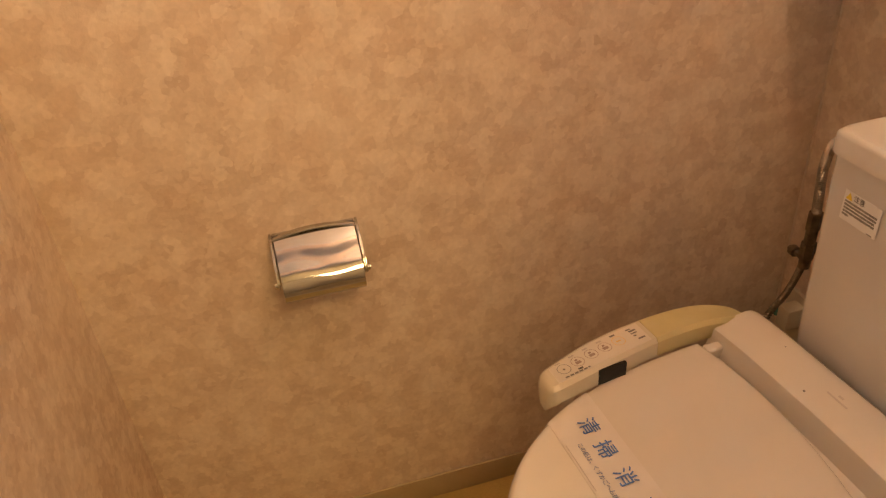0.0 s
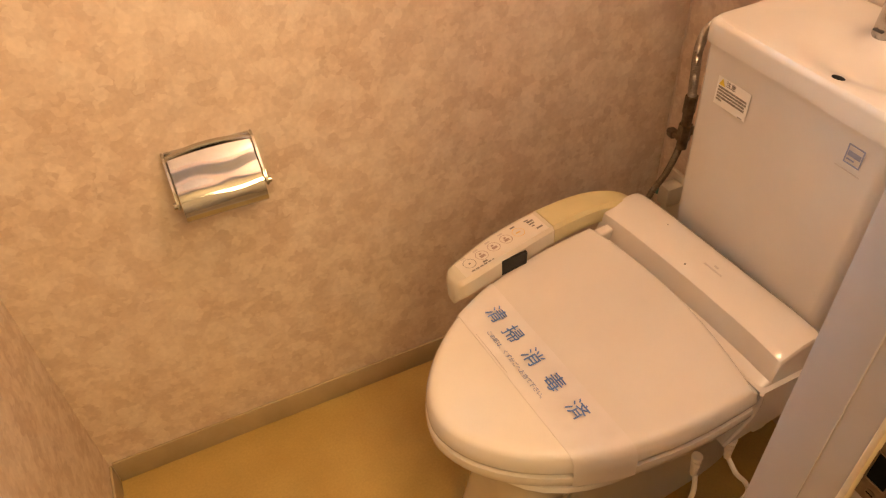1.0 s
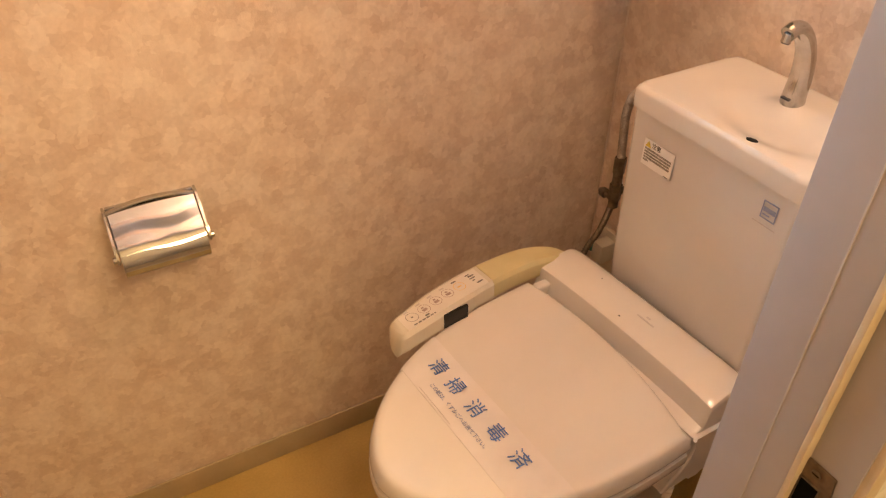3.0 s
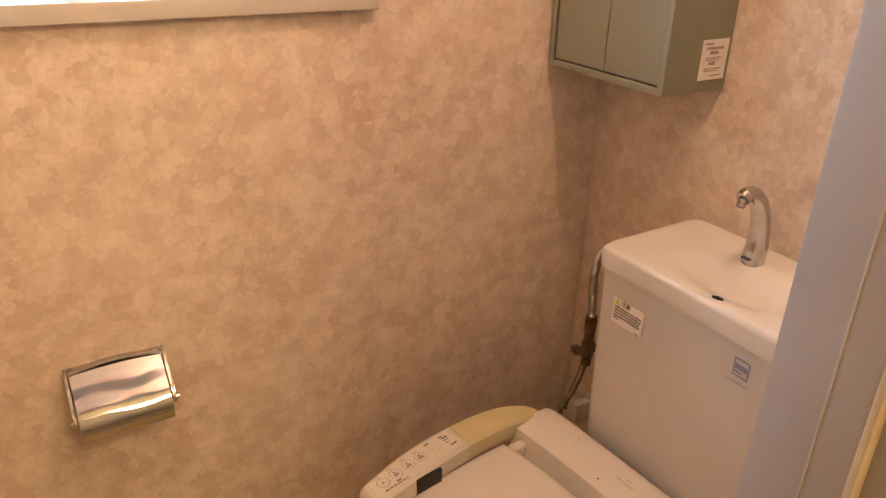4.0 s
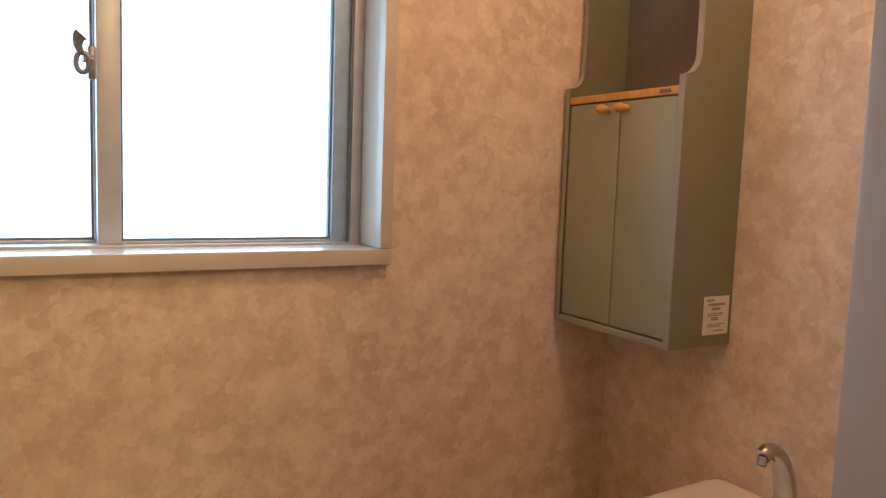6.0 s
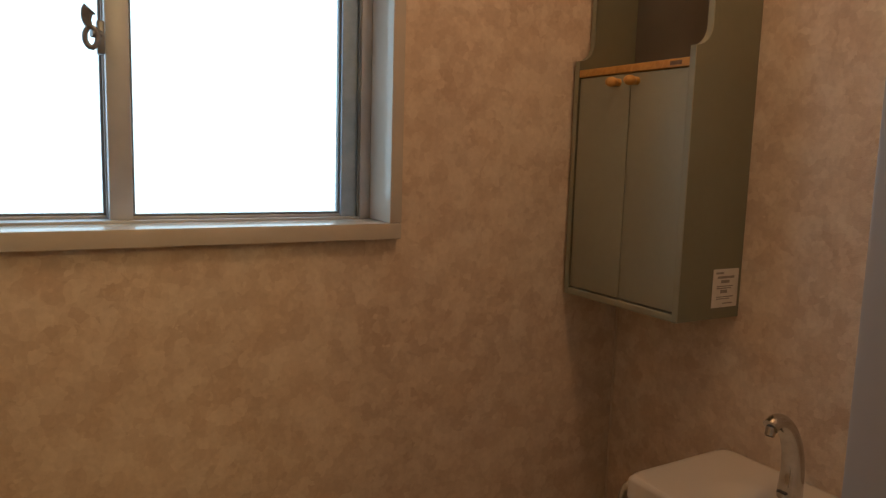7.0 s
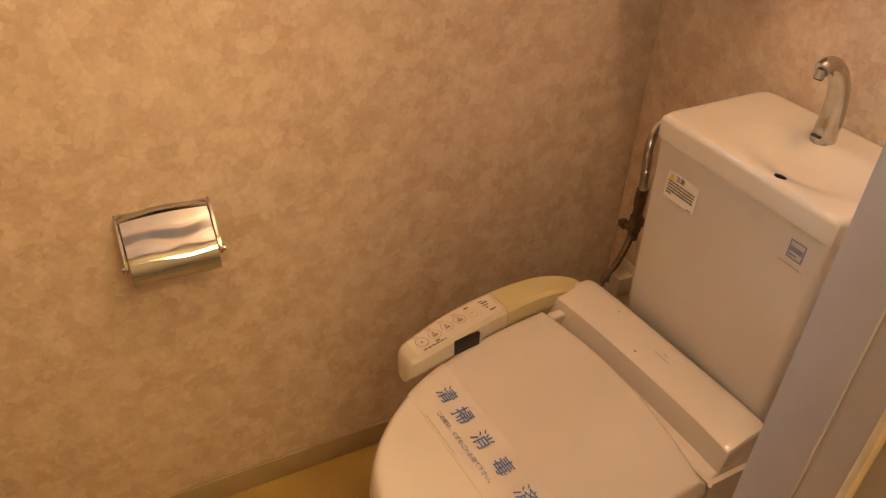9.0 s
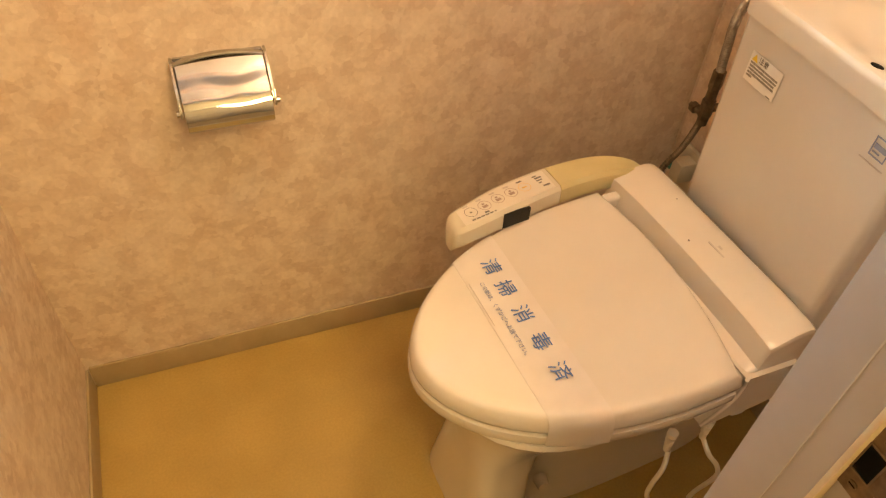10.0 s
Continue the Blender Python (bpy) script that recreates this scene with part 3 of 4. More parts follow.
def holder_arm(x0, x1):
    pts = [(-0.0005, 0.680), (-0.012, 0.677), (-0.030, 0.662), (-0.052, 0.6435), (-0.066, 0.629), (-0.067, 0.620), (-0.058, 0.616), (-0.030, 0.612), (-0.0005, 0.604)]
    bm = loft([[(x, y, z) for y, z in pts] for x in (x0, x1)])
    bmesh.ops.bevel(bm, geom=bm.edges[:], offset=0.0012, segments=2, affect="EDGES", clamp_overlap=True)
    return bm


part("arm", holder_arm(HX0 + 0.001, HX0 + 0.005), tap_chrome, holder)
part("arm", holder_arm(HX1 - 0.005, HX1 - 0.001), tap_chrome, holder)
for x in (HX0 - 0.0005, HX1 + 0.0005):
    part("pivot", disc((x, -0.060, 0.625), (1, 0, 0), 0.0048, 0.006, 16), chrome, holder)
arch = []
for k in range(17):
    f = k / 16
    arch.append(Vector((HX0 + 0.003 + (HX1 - HX0 - 0.006) * f, -0.0085, 0.671 + 0.010 * (1 - (2 * f - 1) ** 2))))
part("top_bar", tube(arch, 0.0036, 10, wide=lambda f: 0.005), tap_chrome, holder)
roller = tube([Vector((HX0 + 0.008, -0.050, 0.617)), Vector((HX1 - 0.008, -0.050, 0.617))], 0.007, 14, side_axis=(0, 0, 1))
part("roller", roller, tap_chrome, holder)

# ---- toilet ----
YAW = 4.5
PIVOT = (-0.25, -0.412, 0.0)
SEAT = pose(*PIVOT, 0, 0, YAW)


def half_width(a, grow=0.0, front=0.474):
    """Half the lid's width at the distance a ahead of the pivot."""
    w0, start = 0.190 + grow, 0.12
    end = front + grow
    if a <= start:
        return w0
    f = min((a - start) / (end - start), 1.0)
    return w0 * max(0.0, 1 - f ** 2.35) ** 0.56


def lid_outline(back, z, grow=0.0, front=0.474, count=22, tilt=0.0):
    """A closed D-shaped outline, in the seat's own axes: ahead is -x."""
    end = front + grow
    side = []
    for k in range(count + 1):
        f = math.sin(math.pi / 2 * k / count)
        a = back + (end - back) * f
        side.append((a, half_width(a, grow, front)))
    near, far = side[0][0] - 0.0053, side[0][0] - 0.0269
    left = [(a if k else far, w) for k, (a, w) in enumerate(side)]
    right = [(a if k else near, w) for k, (a, w) in enumerate(side)]
    pts = [(-a, w, z - tilt * a) for a, w in left] + [(-a, -w, z - tilt * a) for a, w in right[-2::-1]]
    w = side[0][1]
    for k in range(1, 12):
        b = -1 + 2 * k / 12
        a = back - 0.040 - 0.0108 * b + 0.0239 * b * b
        pts.append((-a, b * w, z - tilt * a))
    return pts


toilet = thing("toilet", pose(0, 0, 0), "white ceramic toilet with a close-coupled hand-basin tank", "toilet")


def bowl_ring(z, a0, a1, hw, squareness=2.6, n=40):
    """A superellipse outline from a0 to a1 ahead, hw wide to each side."""
    pts, mid, ha = [], (a0 + a1) / 2, (a1 - a0) / 2
    for k in range(n):
        t = 2 * math.pi * k / n
        c, s = math.cos(t), math.sin(t)
        pts.append((-(mid + ha * math.copysign(abs(c) ** (2 / squareness), c)), hw * math.copysign(abs(s) ** (2 / squareness), s), z))
    return pts


bowl = loft([bowl_ring(0.0, 0.290, 0.400, 0.112, 4.5), bowl_ring(0.012, 0.291, 0.399, 0.1105, 4.5), bowl_ring(0.08, 0.296, 0.394, 0.096, 4.5), bowl_ring(0.16, 0.288, 0.391, 0.080, 4.2), bowl_ring(0.22, 0.270, 0.391, 0.075, 3.6),
             bowl_ring(0.27, 0.15, 0.394, 0.090, 2.9), bowl_ring(0.32, 0.03, 0.402, 0.126), bowl_ring(0.355, 0.0, 0.412, 0.142), bowl_ring(0.378, -0.01, 0.424, 0.155),
             bowl_ring(0.404, -0.02, 0.442, 0.172), bowl_ring(0.412, -0.018, 0.440, 0.170)])
o = part("bowl", bowl, china, toilet)
o.matrix_world = SEAT
foot = loft([bowl_ring(0.0, -0.17, 0.30, 0.078, 3.2), bowl_ring(0.010, -0.17, 0.298, 0.0765, 3.2), bowl_ring(0.026, -0.165, 0.285, 0.066, 3.2), bowl_ring(0.10, -0.16, 0.26, 0.058, 3), bowl_ring(0.20, -0.16, 0.25, 0.060, 3),
             bowl_ring(0.28, -0.16, 0.24, 0.080, 3), bowl_ring(0.34, -0.17, 0.22, 0.125, 3), bowl_ring(0.395, -0.18, 0.20, 0.150, 3)])
o = part("rear_base", foot, china, toilet)
o.matrix_world = SEAT
cap = disc((-0.256, -0.064, 0.080), (-0.2, -1, 0.35), 0.013, 0.022, 18, radius2=0.010)
o = part("bolt_cap", cap, china, toilet, "round white bolt cap")
o.matrix_world = SEAT

# tank: tapered body, overhanging lid with a hand basin, tap
TX0, TX1, TY0, TY1 = -0.211, -0.003, -0.569, -0.260
tcx, tcy, thx, thy = (TX0 + TX1) / 2, (TY0 + TY1) / 2, (TX1 - TX0) / 2, (TY1 - TY0) / 2
tank = part("tank", loft([rounded_rect(tcx + 0.006, tcy, thx - 0.02, thy - 0.026, 0.03, 0.400), rounded_rect(tcx + 0.004, tcy, thx - 0.009, thy - 0.0095, 0.018, 0.412),
                          rounded_rect(tcx + 0.003, tcy, thx - 0.007, thy - 0.0060, 0.014, 0.50), rounded_rect(tcx + 0.002, tcy, thx - 0.0055, thy - 0.0015, 0.011, 0.786)]), tank_china, toilet)


def even_ring(ring, count=96):
    """The same outline with evenly spaced points."""
    pts = [Vector(p) for p in ring] + [Vector(ring[0])]
    gone = [0.0]
    for p, q in zip(pts, pts[1:]):
        gone.append(gone[-1] + (q - p).length)
    out, i = [], 0
    for k in range(count):
        d = gone[-1] * k / count
        while gone[i + 1] < d:
            i += 1
        out.append(pts[i].lerp(pts[i + 1], (d - gone[i]) / max(gone[i + 1] - gone[i], 1e-9)))
    return [tuple(p) for p in out]


def basin_height(x, y):
    """The tank top: a flat rim that sinks into a shallow basin, with a low boss under the tap."""
    q = math.hypot((x + 0.130) / 0.074, (y + 0.452) / 0.118)
    f = max(0.0, min(1.0, (1.0 - q) / 0.75))
    sink = f * f * (3 - 2 * f)
    lift = math.exp(-((x + 0.066) ** 2 + (y + 0.415) ** 2) / 0.030 ** 2)
    return 0.8226 - 0.0150 * sink * (1 - lift) - 0.003 * lift * sink


rim = []
for inset, z, r in ((0.006, 0.7865, 0.010), (0.0, 0.7885, 0.012), (0.0, 0.8134, 0.012), (0.0015, 0.8184, 0.012), (0.0050, 0.8219, 0.012), (0.010, 0.8226, 0.011)):
    rim.append(even_ring(rounded_rect(tcx, tcy, thx - inset, thy - inset, r, z)))
flat = rim[-1]
bx, by = -0.120, -0.440
for k in range(1, 25):
    f = 1 - k / 24.4
    rim.append([(bx + (x - bx) * f, by + (y - by) * f, basin_height(bx + (x - bx) * f, by + (y - by) * f)) for x, y, _ in flat])
rim = [[(x, y, z + 0.018 * (x - TX0) * (z > 0.80)) for x, y, z in ring] for ring in rim]
tank_lid = part("tank_lid", loft(rim), china, toilet, "glossy white tank lid with a shallow hand basin")
drain = disc((-0.190, -0.462, basin_height(-0.190, -0.462) - 0.0008), (0.25, 0.0, 1), 0.0078, 0.004, 22)
part("drain_hole", drain, deep_black, tank_lid, "small dark drain hole")
tap = thing("hand_tap", pose(0, 0, 0), "", "")
tap.parent = toilet
neck = smooth_path([(-0.064, -0.416, 0.818), (-0.064, -0.416, 0.838), (-0.063, -0.416, 0.865), (-0.068, -0.416, 0.893), (-0.080, -0.416, 0.917), (-0.094, -0.416, 0.931), (-0.107, -0.416, 0.935), (-0.118, -0.416, 0.930)], 6)
part("spout", tube(neck, lambda f: 0.0178 - 0.0074 * min(1, f * 1.2), 20, wide=lambda f: 0.0165 - 0.0062 * min(1, f * 1.2)), tap_chrome, tap, "curved satin chrome spout")
part("collar", disc((-0.064, -0.416, 0.8205), (0, 0, 1), 0.0186, 0.004, 28), tap_chrome, tap)
nozzle = part("nozzle", disc((-0.1165, -0.416, 0.9245), (0.25, 0, 1), 0.0064, 0.011, 18), tap_chrome, tap)
part("aerator", disc((-0.1180, -0.416, 0.9188), (0.25, 0, 1), 0.0052, 0.002, 18), dark_rubber, nozzle, "dark mouth of the nozzle")
part("slot", box((-0.0835, -0.423, 0.8325), (-0.0775, -0.409, 0.8350), 0.0008), dark_rubber, tap)

# caution sticker on the tank
XT = TX0 + 0.0080
CM = frame_of((XT - 0.0018, -0.3295, 0.7285), (0, -1, 0), (0.012, 0, 1))
st = part("caution_label", flat_sheet([CM @ Vector(p) for p in ((-0.031, -0.021, 0), (0.031, -0.021, 0), (0.031, 0.021, 0), (-0.031, 0.021, 0))]), label_paper, toilet, "white caution sticker with small print")
C2 = CM @ Matrix.Translation((0, 0, 0.0008))
tri = flat_sheet([C2 @ Vector(p) for p in ((-0.0275, 0.0095, 0), (-0.0165, 0.0095, 0), (-0.022, 0.0190, 0))])
part("warning_triangle", tri, warn_yellow, st, "yellow warning triangle")
part("lettering", lettering("注意", 0.0095, C2 @ Matrix.Translation((-0.0055, 0.0145, 0.0))), grey_ink, st)
rng = random.Random(4)
rows = []
for i in range(5):
    x = -0.0275
    end = (0.026, 0.027, 0.025, 0.026, -0.018)[i]
    while x < end:
        w = rng.uniform(0.0016, 0.0042)
        rows.append((x, min(x + w, end + 0.001), 0.0060 - 0.0046 * i, rng.uniform(0.0022, 0.0031)))
        x += w + rng.uniform(0.0005, 0.0009)
rows.append((0.018, 0.026, -0.0195, 0.0012))
part("small_print", bars(C2, rows), label_ink, st)

# square badge on the tank
BM = frame_of((XT - 0.0018, -0.5268, 0.7545), (0, -1, 0), (0.012, 0, 1))
bd = part("badge", bars(BM, [(-0.0115, -0.0100, 0, 0.025), (0.0100, 0.0115, 0, 0.025), (-0.0115, 0.0115, 0.0118, 0.0015), (-0.0115, 0.0115, -0.0118, 0.0015),
                            (-0.009, 0.009, 0.001, 0.0065), (-0.0085, 0.0020, -0.0065, 0.0018)]), pale_blue_ink, toilet, "blue outlined square badge")
part("badge_print", bars(BM, [(-0.020, 0.016, -0.0215, 0.0016)]), faint_ink, bd)

# ---- bidet seat ----
seat = thing("bidet_seat", SEAT, "off-white electric bidet seat with closed lid and control arm", "bidet seat")
TILT = 0.045
TOPZ = 0.486


def lid_rings():
    rings = []
    for grow, z in ((-0.010, TOPZ - 0.032), (-0.0025, TOPZ - 0.032), (0.0, TOPZ - 0.029), (0.0005, TOPZ - 0.024), (-0.0018, TOPZ - 0.014), (-0.0050, TOPZ - 0.0060), (-0.0078, TOPZ - 0.0024), (-0.012, TOPZ - 0.0006), (-0.020, TOPZ)):
        back = 0.101 - grow
        rings.append(lid_outline(back, z, grow, tilt=TILT))
    return rings


part("lid", loft(lid_rings()), plastic, seat, "smooth off-white closed lid")
seat_z = TOPZ - 0.0355
rings = []
for grow, z in ((-0.012, seat_z - 0.029), (-0.003, seat_z - 0.027), (0.0012, seat_z - 0.019), (0.0022, seat_z - 0.008), (0.0010, seat_z - 0.002), (-0.003, seat_z), (-0.012, seat_z + 0.0003)):
    rings.append(lid_outline(0.104, z, grow, tilt=TILT))
part("seat_ring", loft(rings), plastic, seat)

# rear housing: a bar across, its front sloping down to the hinge
prof = [(-0.036, 0.402), (-0.036, 0.488), (-0.032, 0.499), (-0.024, 0.5050), (-0.012, 0.5070), (0.006, 0.5058), (0.020, 0.5028), (0.034, 0.4990), (0.0465, 0.4958), (0.0492, 0.4942), (0.0502, 0.4912), (0.0535, 0.4740), (0.0575, 0.4580), (0.084, 0.447), (0.096, 0.446),
        (0.097, 0.412), (0.092, 0.402)]
rings = []
ends = [(0.1960, 0.90, -0.0105), (0.1955, 0.935, -0.0070), (0.1935, 0.965, -0.0040), (0.1895, 0.985, -0.0028), (0.182, 0.997, -0.0014), (0.165, 1.0, -0.0002)]
middle = [(0.160 - 0.320 * k / 10, 1.0, 0.001) for k in range(1, 10)]
for b, s, dz in ends + middle + [(0.0195 - b, s, dz) for b, s, dz in ends[::-1]]:
    bow = 0.007 * (1 - (b / 0.196) ** 2)
    rings.append([(-(0.025 + (a - 0.025) * s - bow * max(0.0, min(1.0, (a + 0.024) / 0.090))), b, (z + dz * (z - 0.402) / 0.1)) for a, z in prof])
part("housing", loft(rings), plastic, seat)
# side skirt of the housing: runs down and forward under the seat, with a curved front edge
skirt_edge = [(0.076, 0.452), (0.0735, 0.435), (0.077, 0.412), (0.090, 0.393), (0.106, 0.378), (0.121, 0.365)]
skirt_edge = [(p.x, p.y) for p in smooth_path([(a, z, 0) for a, z in skirt_edge], 4)]
skirt_line = skirt_edge + [(0.100, 0.359), (0.068, 0.361), (0.061, 0.353), (0.042, 0.349), (0.034, 0.354), (-0.018, 0.358), (-0.020, 0.440)]
part("side_skirt", loft([[(-a, b, z) for a, z in skirt_line] for b in (-0.140, -0.1835)]), plastic, seat)
part("skirt_bead", tube([Vector((-a - 0.0005, -0.1830, z)) for a, z in skirt_edge], 0.0030, 10), plastic, seat, "rounded front edge of the side skirt")
part("skirt_screw", disc((-0.052, -0.176, 0.350), (0, 0, 1), 0.004, 0.008, 12), plastic, seat)
part("hinge", box((-0.078, 0.160, 0.456), (-0.048, 0.178, 0.4795), 0.006, segments=4), plastic, seat)
HM = frame_of((-0.012, -0.010, 0.5062), (0, -1, 0), (1, 0, 0.16))
hl = part("housing_mark", bars(HM, [(-0.004, 0.004, 0.010, 0.003), (-0.017, 0.017, 0.003, 0.0024)]), faint_ink, seat)
part("housing_dot", disc((-0.030, 0.024, 0.5012), (0, 0, 1), 0.0016, 0.001, 12), grey_ink, seat)
part("housing_dot", disc((0.004, 0.100, 0.5072), (0, 0, 1), 0.0012, 0.001, 12), grey_ink, seat)

# control arm along the window side
arm_rings = []
stations = ((-0.030, 0.168, 0.202, 0.480), (0.000, 0.180, 0.226, 0.499), (0.060, 0.189, 0.245, 0.507), (0.150, 0.186, 0.2465, 0.508), (0.240, 0.174, 0.236, 0.506), (0.304, 0.165, 0.219, 0.503),
            (0.327, 0.163, 0.212, 0.501), (0.337, 0.167, 0.205, 0.495), (0.341, 0.173, 0.198, 0.486))


def arm_ring(a, b0, b1, top, drop=0.036):
    c = 0.005
    return [(-a, b0 + c, top - drop), (-a, b0, top - drop + c), (-a, b0 + 0.001, top - c * 1.2), (-a, b0 + 0.002 + c, top),
            (-a, b1 - c * 1.3, top - 0.003), (-a, b1, top - 0.003 - c * 1.3), (-a, b1 - 0.003, top - drop + c), (-a, b1 - 0.003 - c, top - drop)]


dense = smooth_path([(a, b0, b1) for a, b0, b1, t in stations], 4)
tops = smooth_path([(a, t, 0) for a, b0, b1, t in stations], 4)
front = [(p, q) for p, q in zip(dense, tops) if p.x >= 0.149]
rear = [(p, q) for p, q in zip(dense, tops) if p.x <= 0.151]
panel = part("control_arm", loft([arm_ring(p.x, p.y, p.z, q.y) for p, q in front]), panel_plastic, seat, "cream plastic control arm")
part("arm_root", loft([arm_ring(p.x + (0.0 if p.x < 0.14 else -0.0006), p.y, p.z, q.y + 0.0006) for p, q in rear]), yellowed, seat, "yellowed plastic root of the control arm")


def arm_at(a):
    i = max(k for k in range(len(stations) - 1) if stations[k][0] <= a)
    p, q = stations[i], stations[i + 1]
    f = (a - p[0]) / (q[0] - p[0])
    return [p[k] + (q[k] - p[k]) * f for k in range(4)]


def arm_patch(a0, a1, e0, e1, lift):
    """A sheet lying on the arm's top between two stations."""
    lower, upper = [], []
    for k in range(9):
        a, b0, b1, t = arm_at(a0 + (a1 - a0) * k / 8)
        lo, hi = b0 + 0.006 + e0, b1 - 0.006 - e1
        zl, zh = t + lift, t - 0.003 + lift
        lower.append((-a, lo, zl - 0.003 * e0 / 0.05))
        upper.append((-a, hi, zh + 0.003 * e1 / 0.05))
    bm = bmesh.new()
    r0 = [bm.verts.new(p) for p in lower]
    r1 = [bm.verts.new(p) for p in upper]
    d0 = [bm.verts.new((p[0], p[1], p[2] - 0.0025)) for p in lower]
    d1 = [bm.verts.new((p[0], p[1], p[2] - 0.0025)) for p in upper]
    for k in range(8):
        bm.faces.new((r0[k], r0[k + 1], r1[k + 1], r1[k]))
        bm.faces.new((d0[k], r0[k], r0[k + 1], d0[k + 1])[::-1])
        bm.faces.new((d1[k], r1[k], r1[k + 1], d1[k + 1]))
    bm.faces.new((d0[0], d1[0], r1[0], r0[0]))
    bm.faces.new((d0[8], r0[8], r1[8], d1[8]))
    return bm


part("button_plate", arm_patch(0.158, 0.322, 0.001, 0.003, 0.0009), sticker, panel, "pale plate printed with round buttons")


def arm_frame(a, e):
    """A print frame on the arm: x towards the tank, y away from the lid; e is 0 at the lid and 1 at the wall."""
    st_a, b0, b1, t = arm_at(a)
    y = b0 + 0.008 + e * (b1 - b0 - 0.016)
    _, c0, c1, t2 = arm_at(min(a + 0.01, 0.34))
    y2 = c0 + 0.008 + e * (c1 - c0 - 0.016)
    return frame_of((-a, y, t + 0.0011 - 0.003 * e), (0.01, y - y2, 0), (0.0, 1, -0.06))


def ring_mark(m, r, w):
    bm = bmesh.new()
    n = 24
    o1 = [bm.verts.new(m @ Vector((r * math.cos(2 * math.pi * k / n), r * math.sin(2 * math.pi * k / n), 0.0004))) for k in range(n)]
    i1 = [bm.verts.new(m @ Vector(((r - w) * math.cos(2 * math.pi * k / n), (r - w) * math.sin(2 * math.pi * k / n), 0.0004))) for k in range(n)]
    for k in range(n):
        bm.faces.new((o1[k], o1[(k + 1) % n], i1[(k + 1) % n], i1[k]))
    return bm


for a, ink, inner in ((0.303, grey_ink, "dot"), (0.278, pink_ink, "bar"), (0.253, pink_ink, "bar"), (0.228, pink_ink, "bar"), (0.203, orange_ink, "dash")):
    m = arm_frame(a, 0.52)
    mark = ring_mark(m, 0.0105, 0.0009)
    if inner == "dot":
        bars(m, [(-0.0015, 0.0015, 0, 0.003)], mark)
    elif inner == "bar":
        bars(m, [(-0.0045, 0.0045, -0.002, 0.005), (-0.002, 0.002, 0.004, 0.003)], mark)
    else:
        bars(m, [(-0.004, 0.004, 0, 0.002)], mark)
    part("button_mark", mark, ink, panel)
    part("button_print", bars(m, [(-0.005, 0.004, 0.0150, 0.0028)]), grey_ink if inner == "dash" else faint_ink, panel)
m = arm_frame(0.282, 0.06)
part("panel_print", bars(m, [(-0.028 + 0.008 * k, -0.022 + 0.008 * k, 0, 0.0024) for k in range(8)] + [(-0.002, 0.006, 0.005, 0.003)]), grey_ink, panel)
m = arm_frame(0.172, 0.55)
part("panel_print", bars(m, [(-0.008, 0.0, 0.012, 0.002), (-0.006, 0.006, 0.007, 0.003), (-0.007, 0.004, 0.001, 0.002), (-0.006, -0.001, -0.005, 0.002), (-0.004, 0.008, -0.014, 0.003)]), grey_ink, panel)
a0 = arm_at(0.235)
part("sensor_window", box((-0.258, a0[1] - 0.0035, a0[3] - 0.034), (-0.212, a0[1] + 0.002, a0[3] - 0.006), 0.001), black_window, panel, "glossy black sensor window")

# side skirt, valve tabs and two cords under the housing
CORDS = ((-0.100, -0.180, 0.362), (-0.163, -0.177, 0.366))
for i, (x, y, z) in enumerate(CORDS):
    cord = thing("power_cord" if i else "earth_cord", SEAT, "off-white cord with a ribbed sleeve hanging from the bidet seat", "cord", "cords under the bidet seat")
    sleeve = None
    for k in range(4):
        sleeve = disc((x + 0.0012 * k, y, z - 0.003 - 0.0125 * k), (0.08, 0, 1), 0.0076 - 0.0008 * k, 0.0072, 14, sleeve)
        sleeve = disc((x + 0.0012 * k, y, z - 0.009 - 0.0125 * k), (0.08, 0, 1), 0.0040, 0.006, 12, sleeve)
    part("sleeve", sleeve, cord_white, cord, "ribbed strain-relief sleeve")
    if i == 0:
        way = [(x + 0.006, y, z - 0.05), (-0.096, -0.202, 0.300), (-0.068, -0.208, 0.255), (-0.035, -0.200, 0.18), (-0.025, -0.18, 0.08), (0.0, -0.17, 0.012), (0.05, -0.19, 0.005), (0.13, -0.22, 0.005)]
    else:
        way = [(x + 0.006, y - 0.003, z - 0.05), (-0.168, -0.192, 0.295), (-0.170, -0.190, 0.245), (-0.162, -0.187, 0.195), (-0.142, -0.196, 0.145), (-0.108, -0.218, 0.105), (-0.06, -0.235, 0.06), (0.0, -0.24, 0.012), (0.10, -0.24, 0.005)]
    part("wire", tube(smooth_path(way, 8), 0.0038, 10), cord_white, cord)

# ---- paper band round the lid ----
band = thing("paper_band", SEAT, "printed white paper band wrapped across the closed lid", "paper band")
BA0, BA1 = 0.281, 0.357


def lid_top(a, edge=0.0):
    return TOPZ - TILT * a


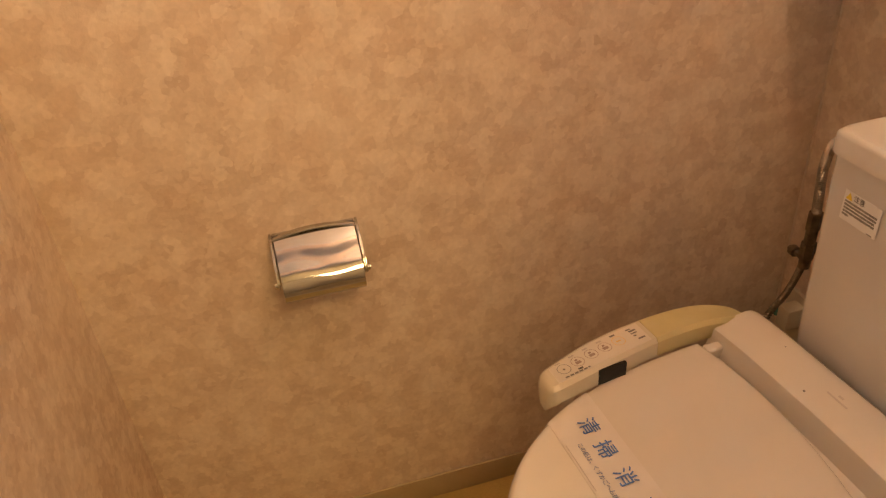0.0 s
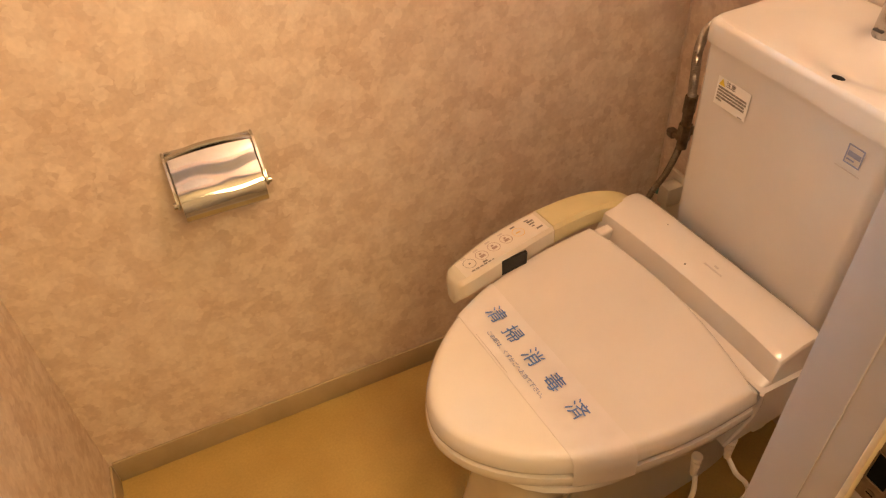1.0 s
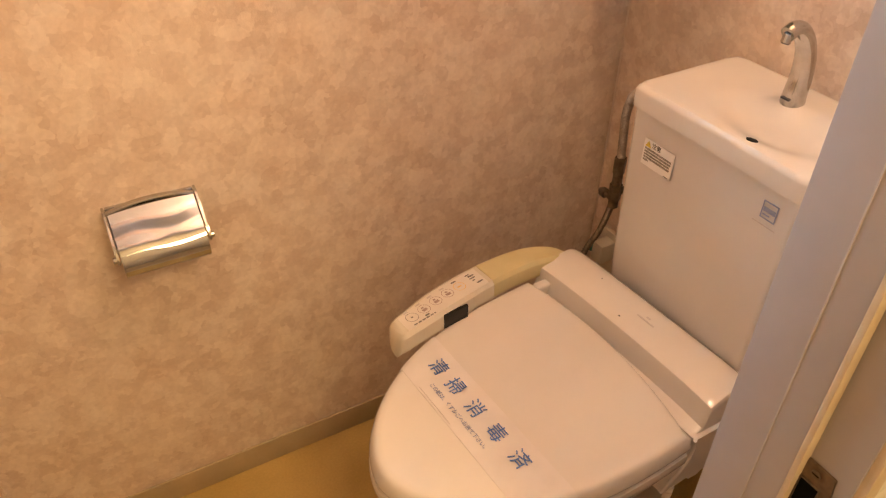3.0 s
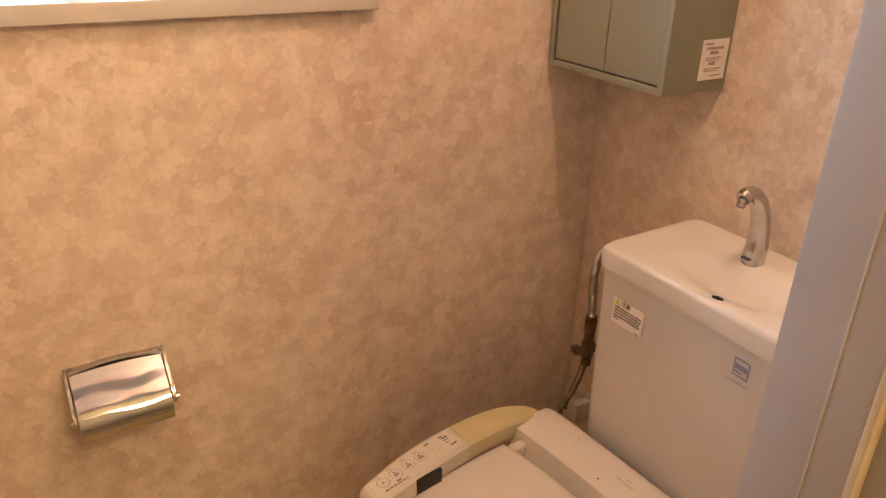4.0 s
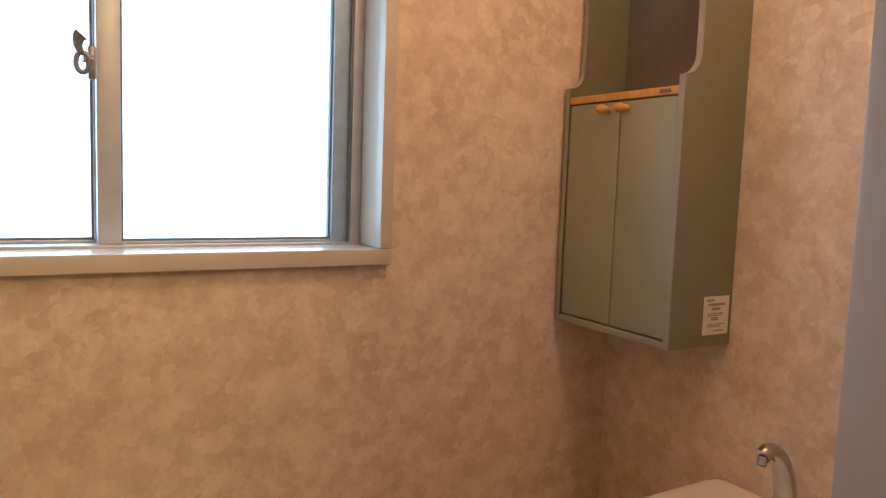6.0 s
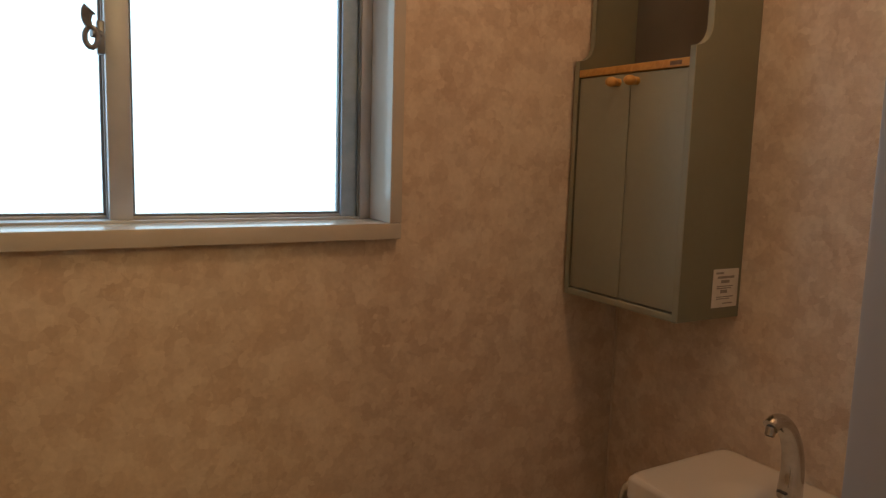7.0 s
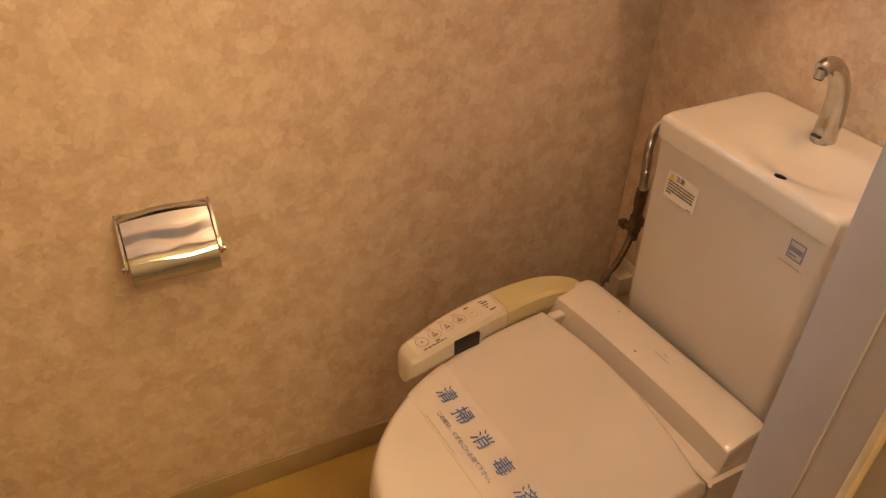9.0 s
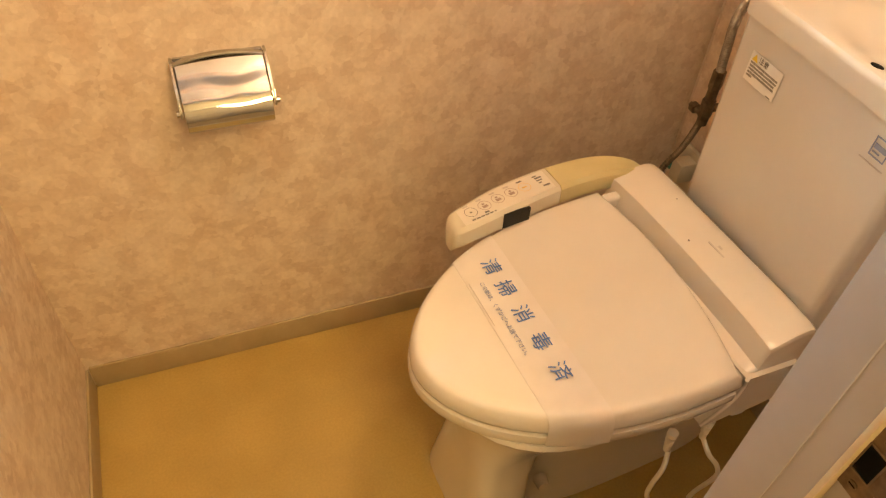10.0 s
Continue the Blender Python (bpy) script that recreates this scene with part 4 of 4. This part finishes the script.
def band_mesh():
    rows = []
    for k in range(5):
        a = BA0 + (BA1 - BA0) * k / 4
        w = half_width(a)
        z = lid_top(a)
        line = [(-a, w + 0.0030, z - 0.050), (-a, w + 0.0028, z - 0.030), (-a, w + 0.0004, z - 0.012), (-a, w - 0.0050, z - 0.0030), (-a, w - 0.011, z + 0.0004), (-a, w - 0.020, z + 0.0009)]
        n = 10
        for j in range(1, n):
            b = (w - 0.020) * (1 - 2 * j / n)
            line.append((-a, b, z + 0.0007 + 0.0004 * math.sin(j * 1.7 + k)))
        line += [(-a, -(w - 0.020), z + 0.0009), (-a, -(w - 0.011), z + 0.0004), (-a, -(w - 0.0050), z - 0.0030), (-a, -(w + 0.0004), z - 0.012), (-a, -(w + 0.0028), z - 0.030), (-a, -(w + 0.0032), z - 0.054)]
        rows.append(line)
    rings = [line + [(x, y * 0.994, z - 0.0007) for x, y, z in line[::-1]] for line in rows]
    return loft(rings)


part("strip", band_mesh(), paper_band, band)
for ch, b in zip("清掃消毒済", (0.106, 0.062, 0.013, -0.037, -0.088)):
    a = 0.312
    m = frame_of((-a, b, lid_top(a) + 0.0027), (0, -1, 0), (1, 0, TILT))
    part("character", lettering(ch, 0.0290, m), blue_ink, band)
a = 0.3375
m = frame_of((-a, 0.016, lid_top(a) + 0.0027), (0, -1, 0), (1, 0, TILT))
part("small_line", lettering("この紙は、くずかごへお捨て下さい。", 0.0082, m), pale_blue_ink, band)
m = frame_of((-0.354, 0.045, lid_top(0.354) + 0.0026), (0, -1, 0), (1, 0, TILT))
part("border_line", bars(m, [(-0.045, 0.035, 0.0, 0.0008)]), faint_ink, band)

# ---- water supply ----
supply = thing("stop_valve", pose(0, 0, 0), "tarnished stop valve with a small knob and braided hoses", "stop valve")
VX, VY = -0.062, -0.112
hose_way = smooth_path([(VX, VY, 0.575), (VX, VY + 0.004, 0.62), (VX - 0.001, VY + 0.006, 0.665), (VX - 0.004, VY - 0.008, 0.708), (VX - 0.008, VY - 0.045, 0.735), (VX - 0.012, VY - 0.10, 0.740), (VX - 0.014, -0.29, 0.735)], 60)
part("hose", tube(hose_way, lambda f: 0.0074 + 0.0011 * math.sin(f * 2 * math.pi * 88), 12), hose_metal, supply, "ribbed steel hose")
vb = disc((VX, VY, 0.562), (0, 0, 1), 0.0115, 0.034, 6)
disc((VX, VY, 0.530), (0, 0, 1), 0.0095, 0.034, 14, vb)
disc((VX, VY, 0.503), (0, 0, 1), 0.0125, 0.034, 6, vb)
disc((VX, VY, 0.480), (0, 0, 1), 0.0100, 0.022, 14, vb)
disc((VX + 0.03, VY, 0.500), (1, 0, 0), 0.0075, 0.062, 14, vb)
part("valve_body", vb, old_metal, supply)
part("escutcheon", disc((-0.004, VY, 0.500), (-1, 0, 0), 0.024, 0.006, 24, radius2=0.018), old_metal, supply)
kn = disc((VX - 0.004, VY + 0.014, 0.488), (0, 1, 0), 0.0055, 0.026, 12)
disc((VX - 0.004, VY + 0.025, 0.488), (0, 1, 0), 0.0098, 0.011, 10, kn)
disc((VX - 0.004, VY + 0.033, 0.488), (0, 1, 0), 0.0050, 0.008, 8, kn)
part("knob", kn, old_metal, supply, "small round valve knob")
low_way = smooth_path([(VX - 0.003, VY + 0.001, 0.470), (VX - 0.007, VY + 0.004, 0.445), (VX - 0.016, VY + 0.010, 0.405), (VX - 0.035, VY + 0.020, 0.355), (VX - 0.06, VY + 0.012, 0.30), (VX - 0.09, VY - 0.06, 0.28), (VX - 0.10, VY - 0.14, 0.31)], 40)
part("seat_hose", tube(low_way, lambda f: 0.0060 + 0.0008 * math.sin(f * 2 * math.pi * 60), 12), old_metal, supply, "thin steel hose to the bidet seat")

outlet = thing("wall_outlet", pose(0, 0, 0), "cream wall socket with a plug and green earth cap", "socket")
part("plate", box((-0.010, -0.125, 0.245), (-0.0005, -0.035, 0.360), 0.003), panel_plastic, outlet)
part("plug", box((-0.048, -0.090, 0.300), (-0.0102, -0.060, 0.346), 0.004), panel_plastic, outlet, "cream plug block")
part("earth_cap", disc((-0.030, -0.050, 0.318), (-1, 0, 0), 0.008, 0.026, 16), green_plastic, outlet, "dark green earth cap")

# ---- ceiling lamp ----
lamp = thing("ceiling_lamp", pose(0, 0, 0), "small round opal ceiling lamp", "ceiling lamp")
part("base", disc((LAMP[0], LAMP[1], CEIL - 0.012), (0, 0, 1), 0.06, 0.024, 28), frame_paint, lamp)
part("socket", disc((LAMP[0], LAMP[1], CEIL - 0.05), (0, 0, 1), 0.018, 0.052, 20), panel_plastic, lamp)
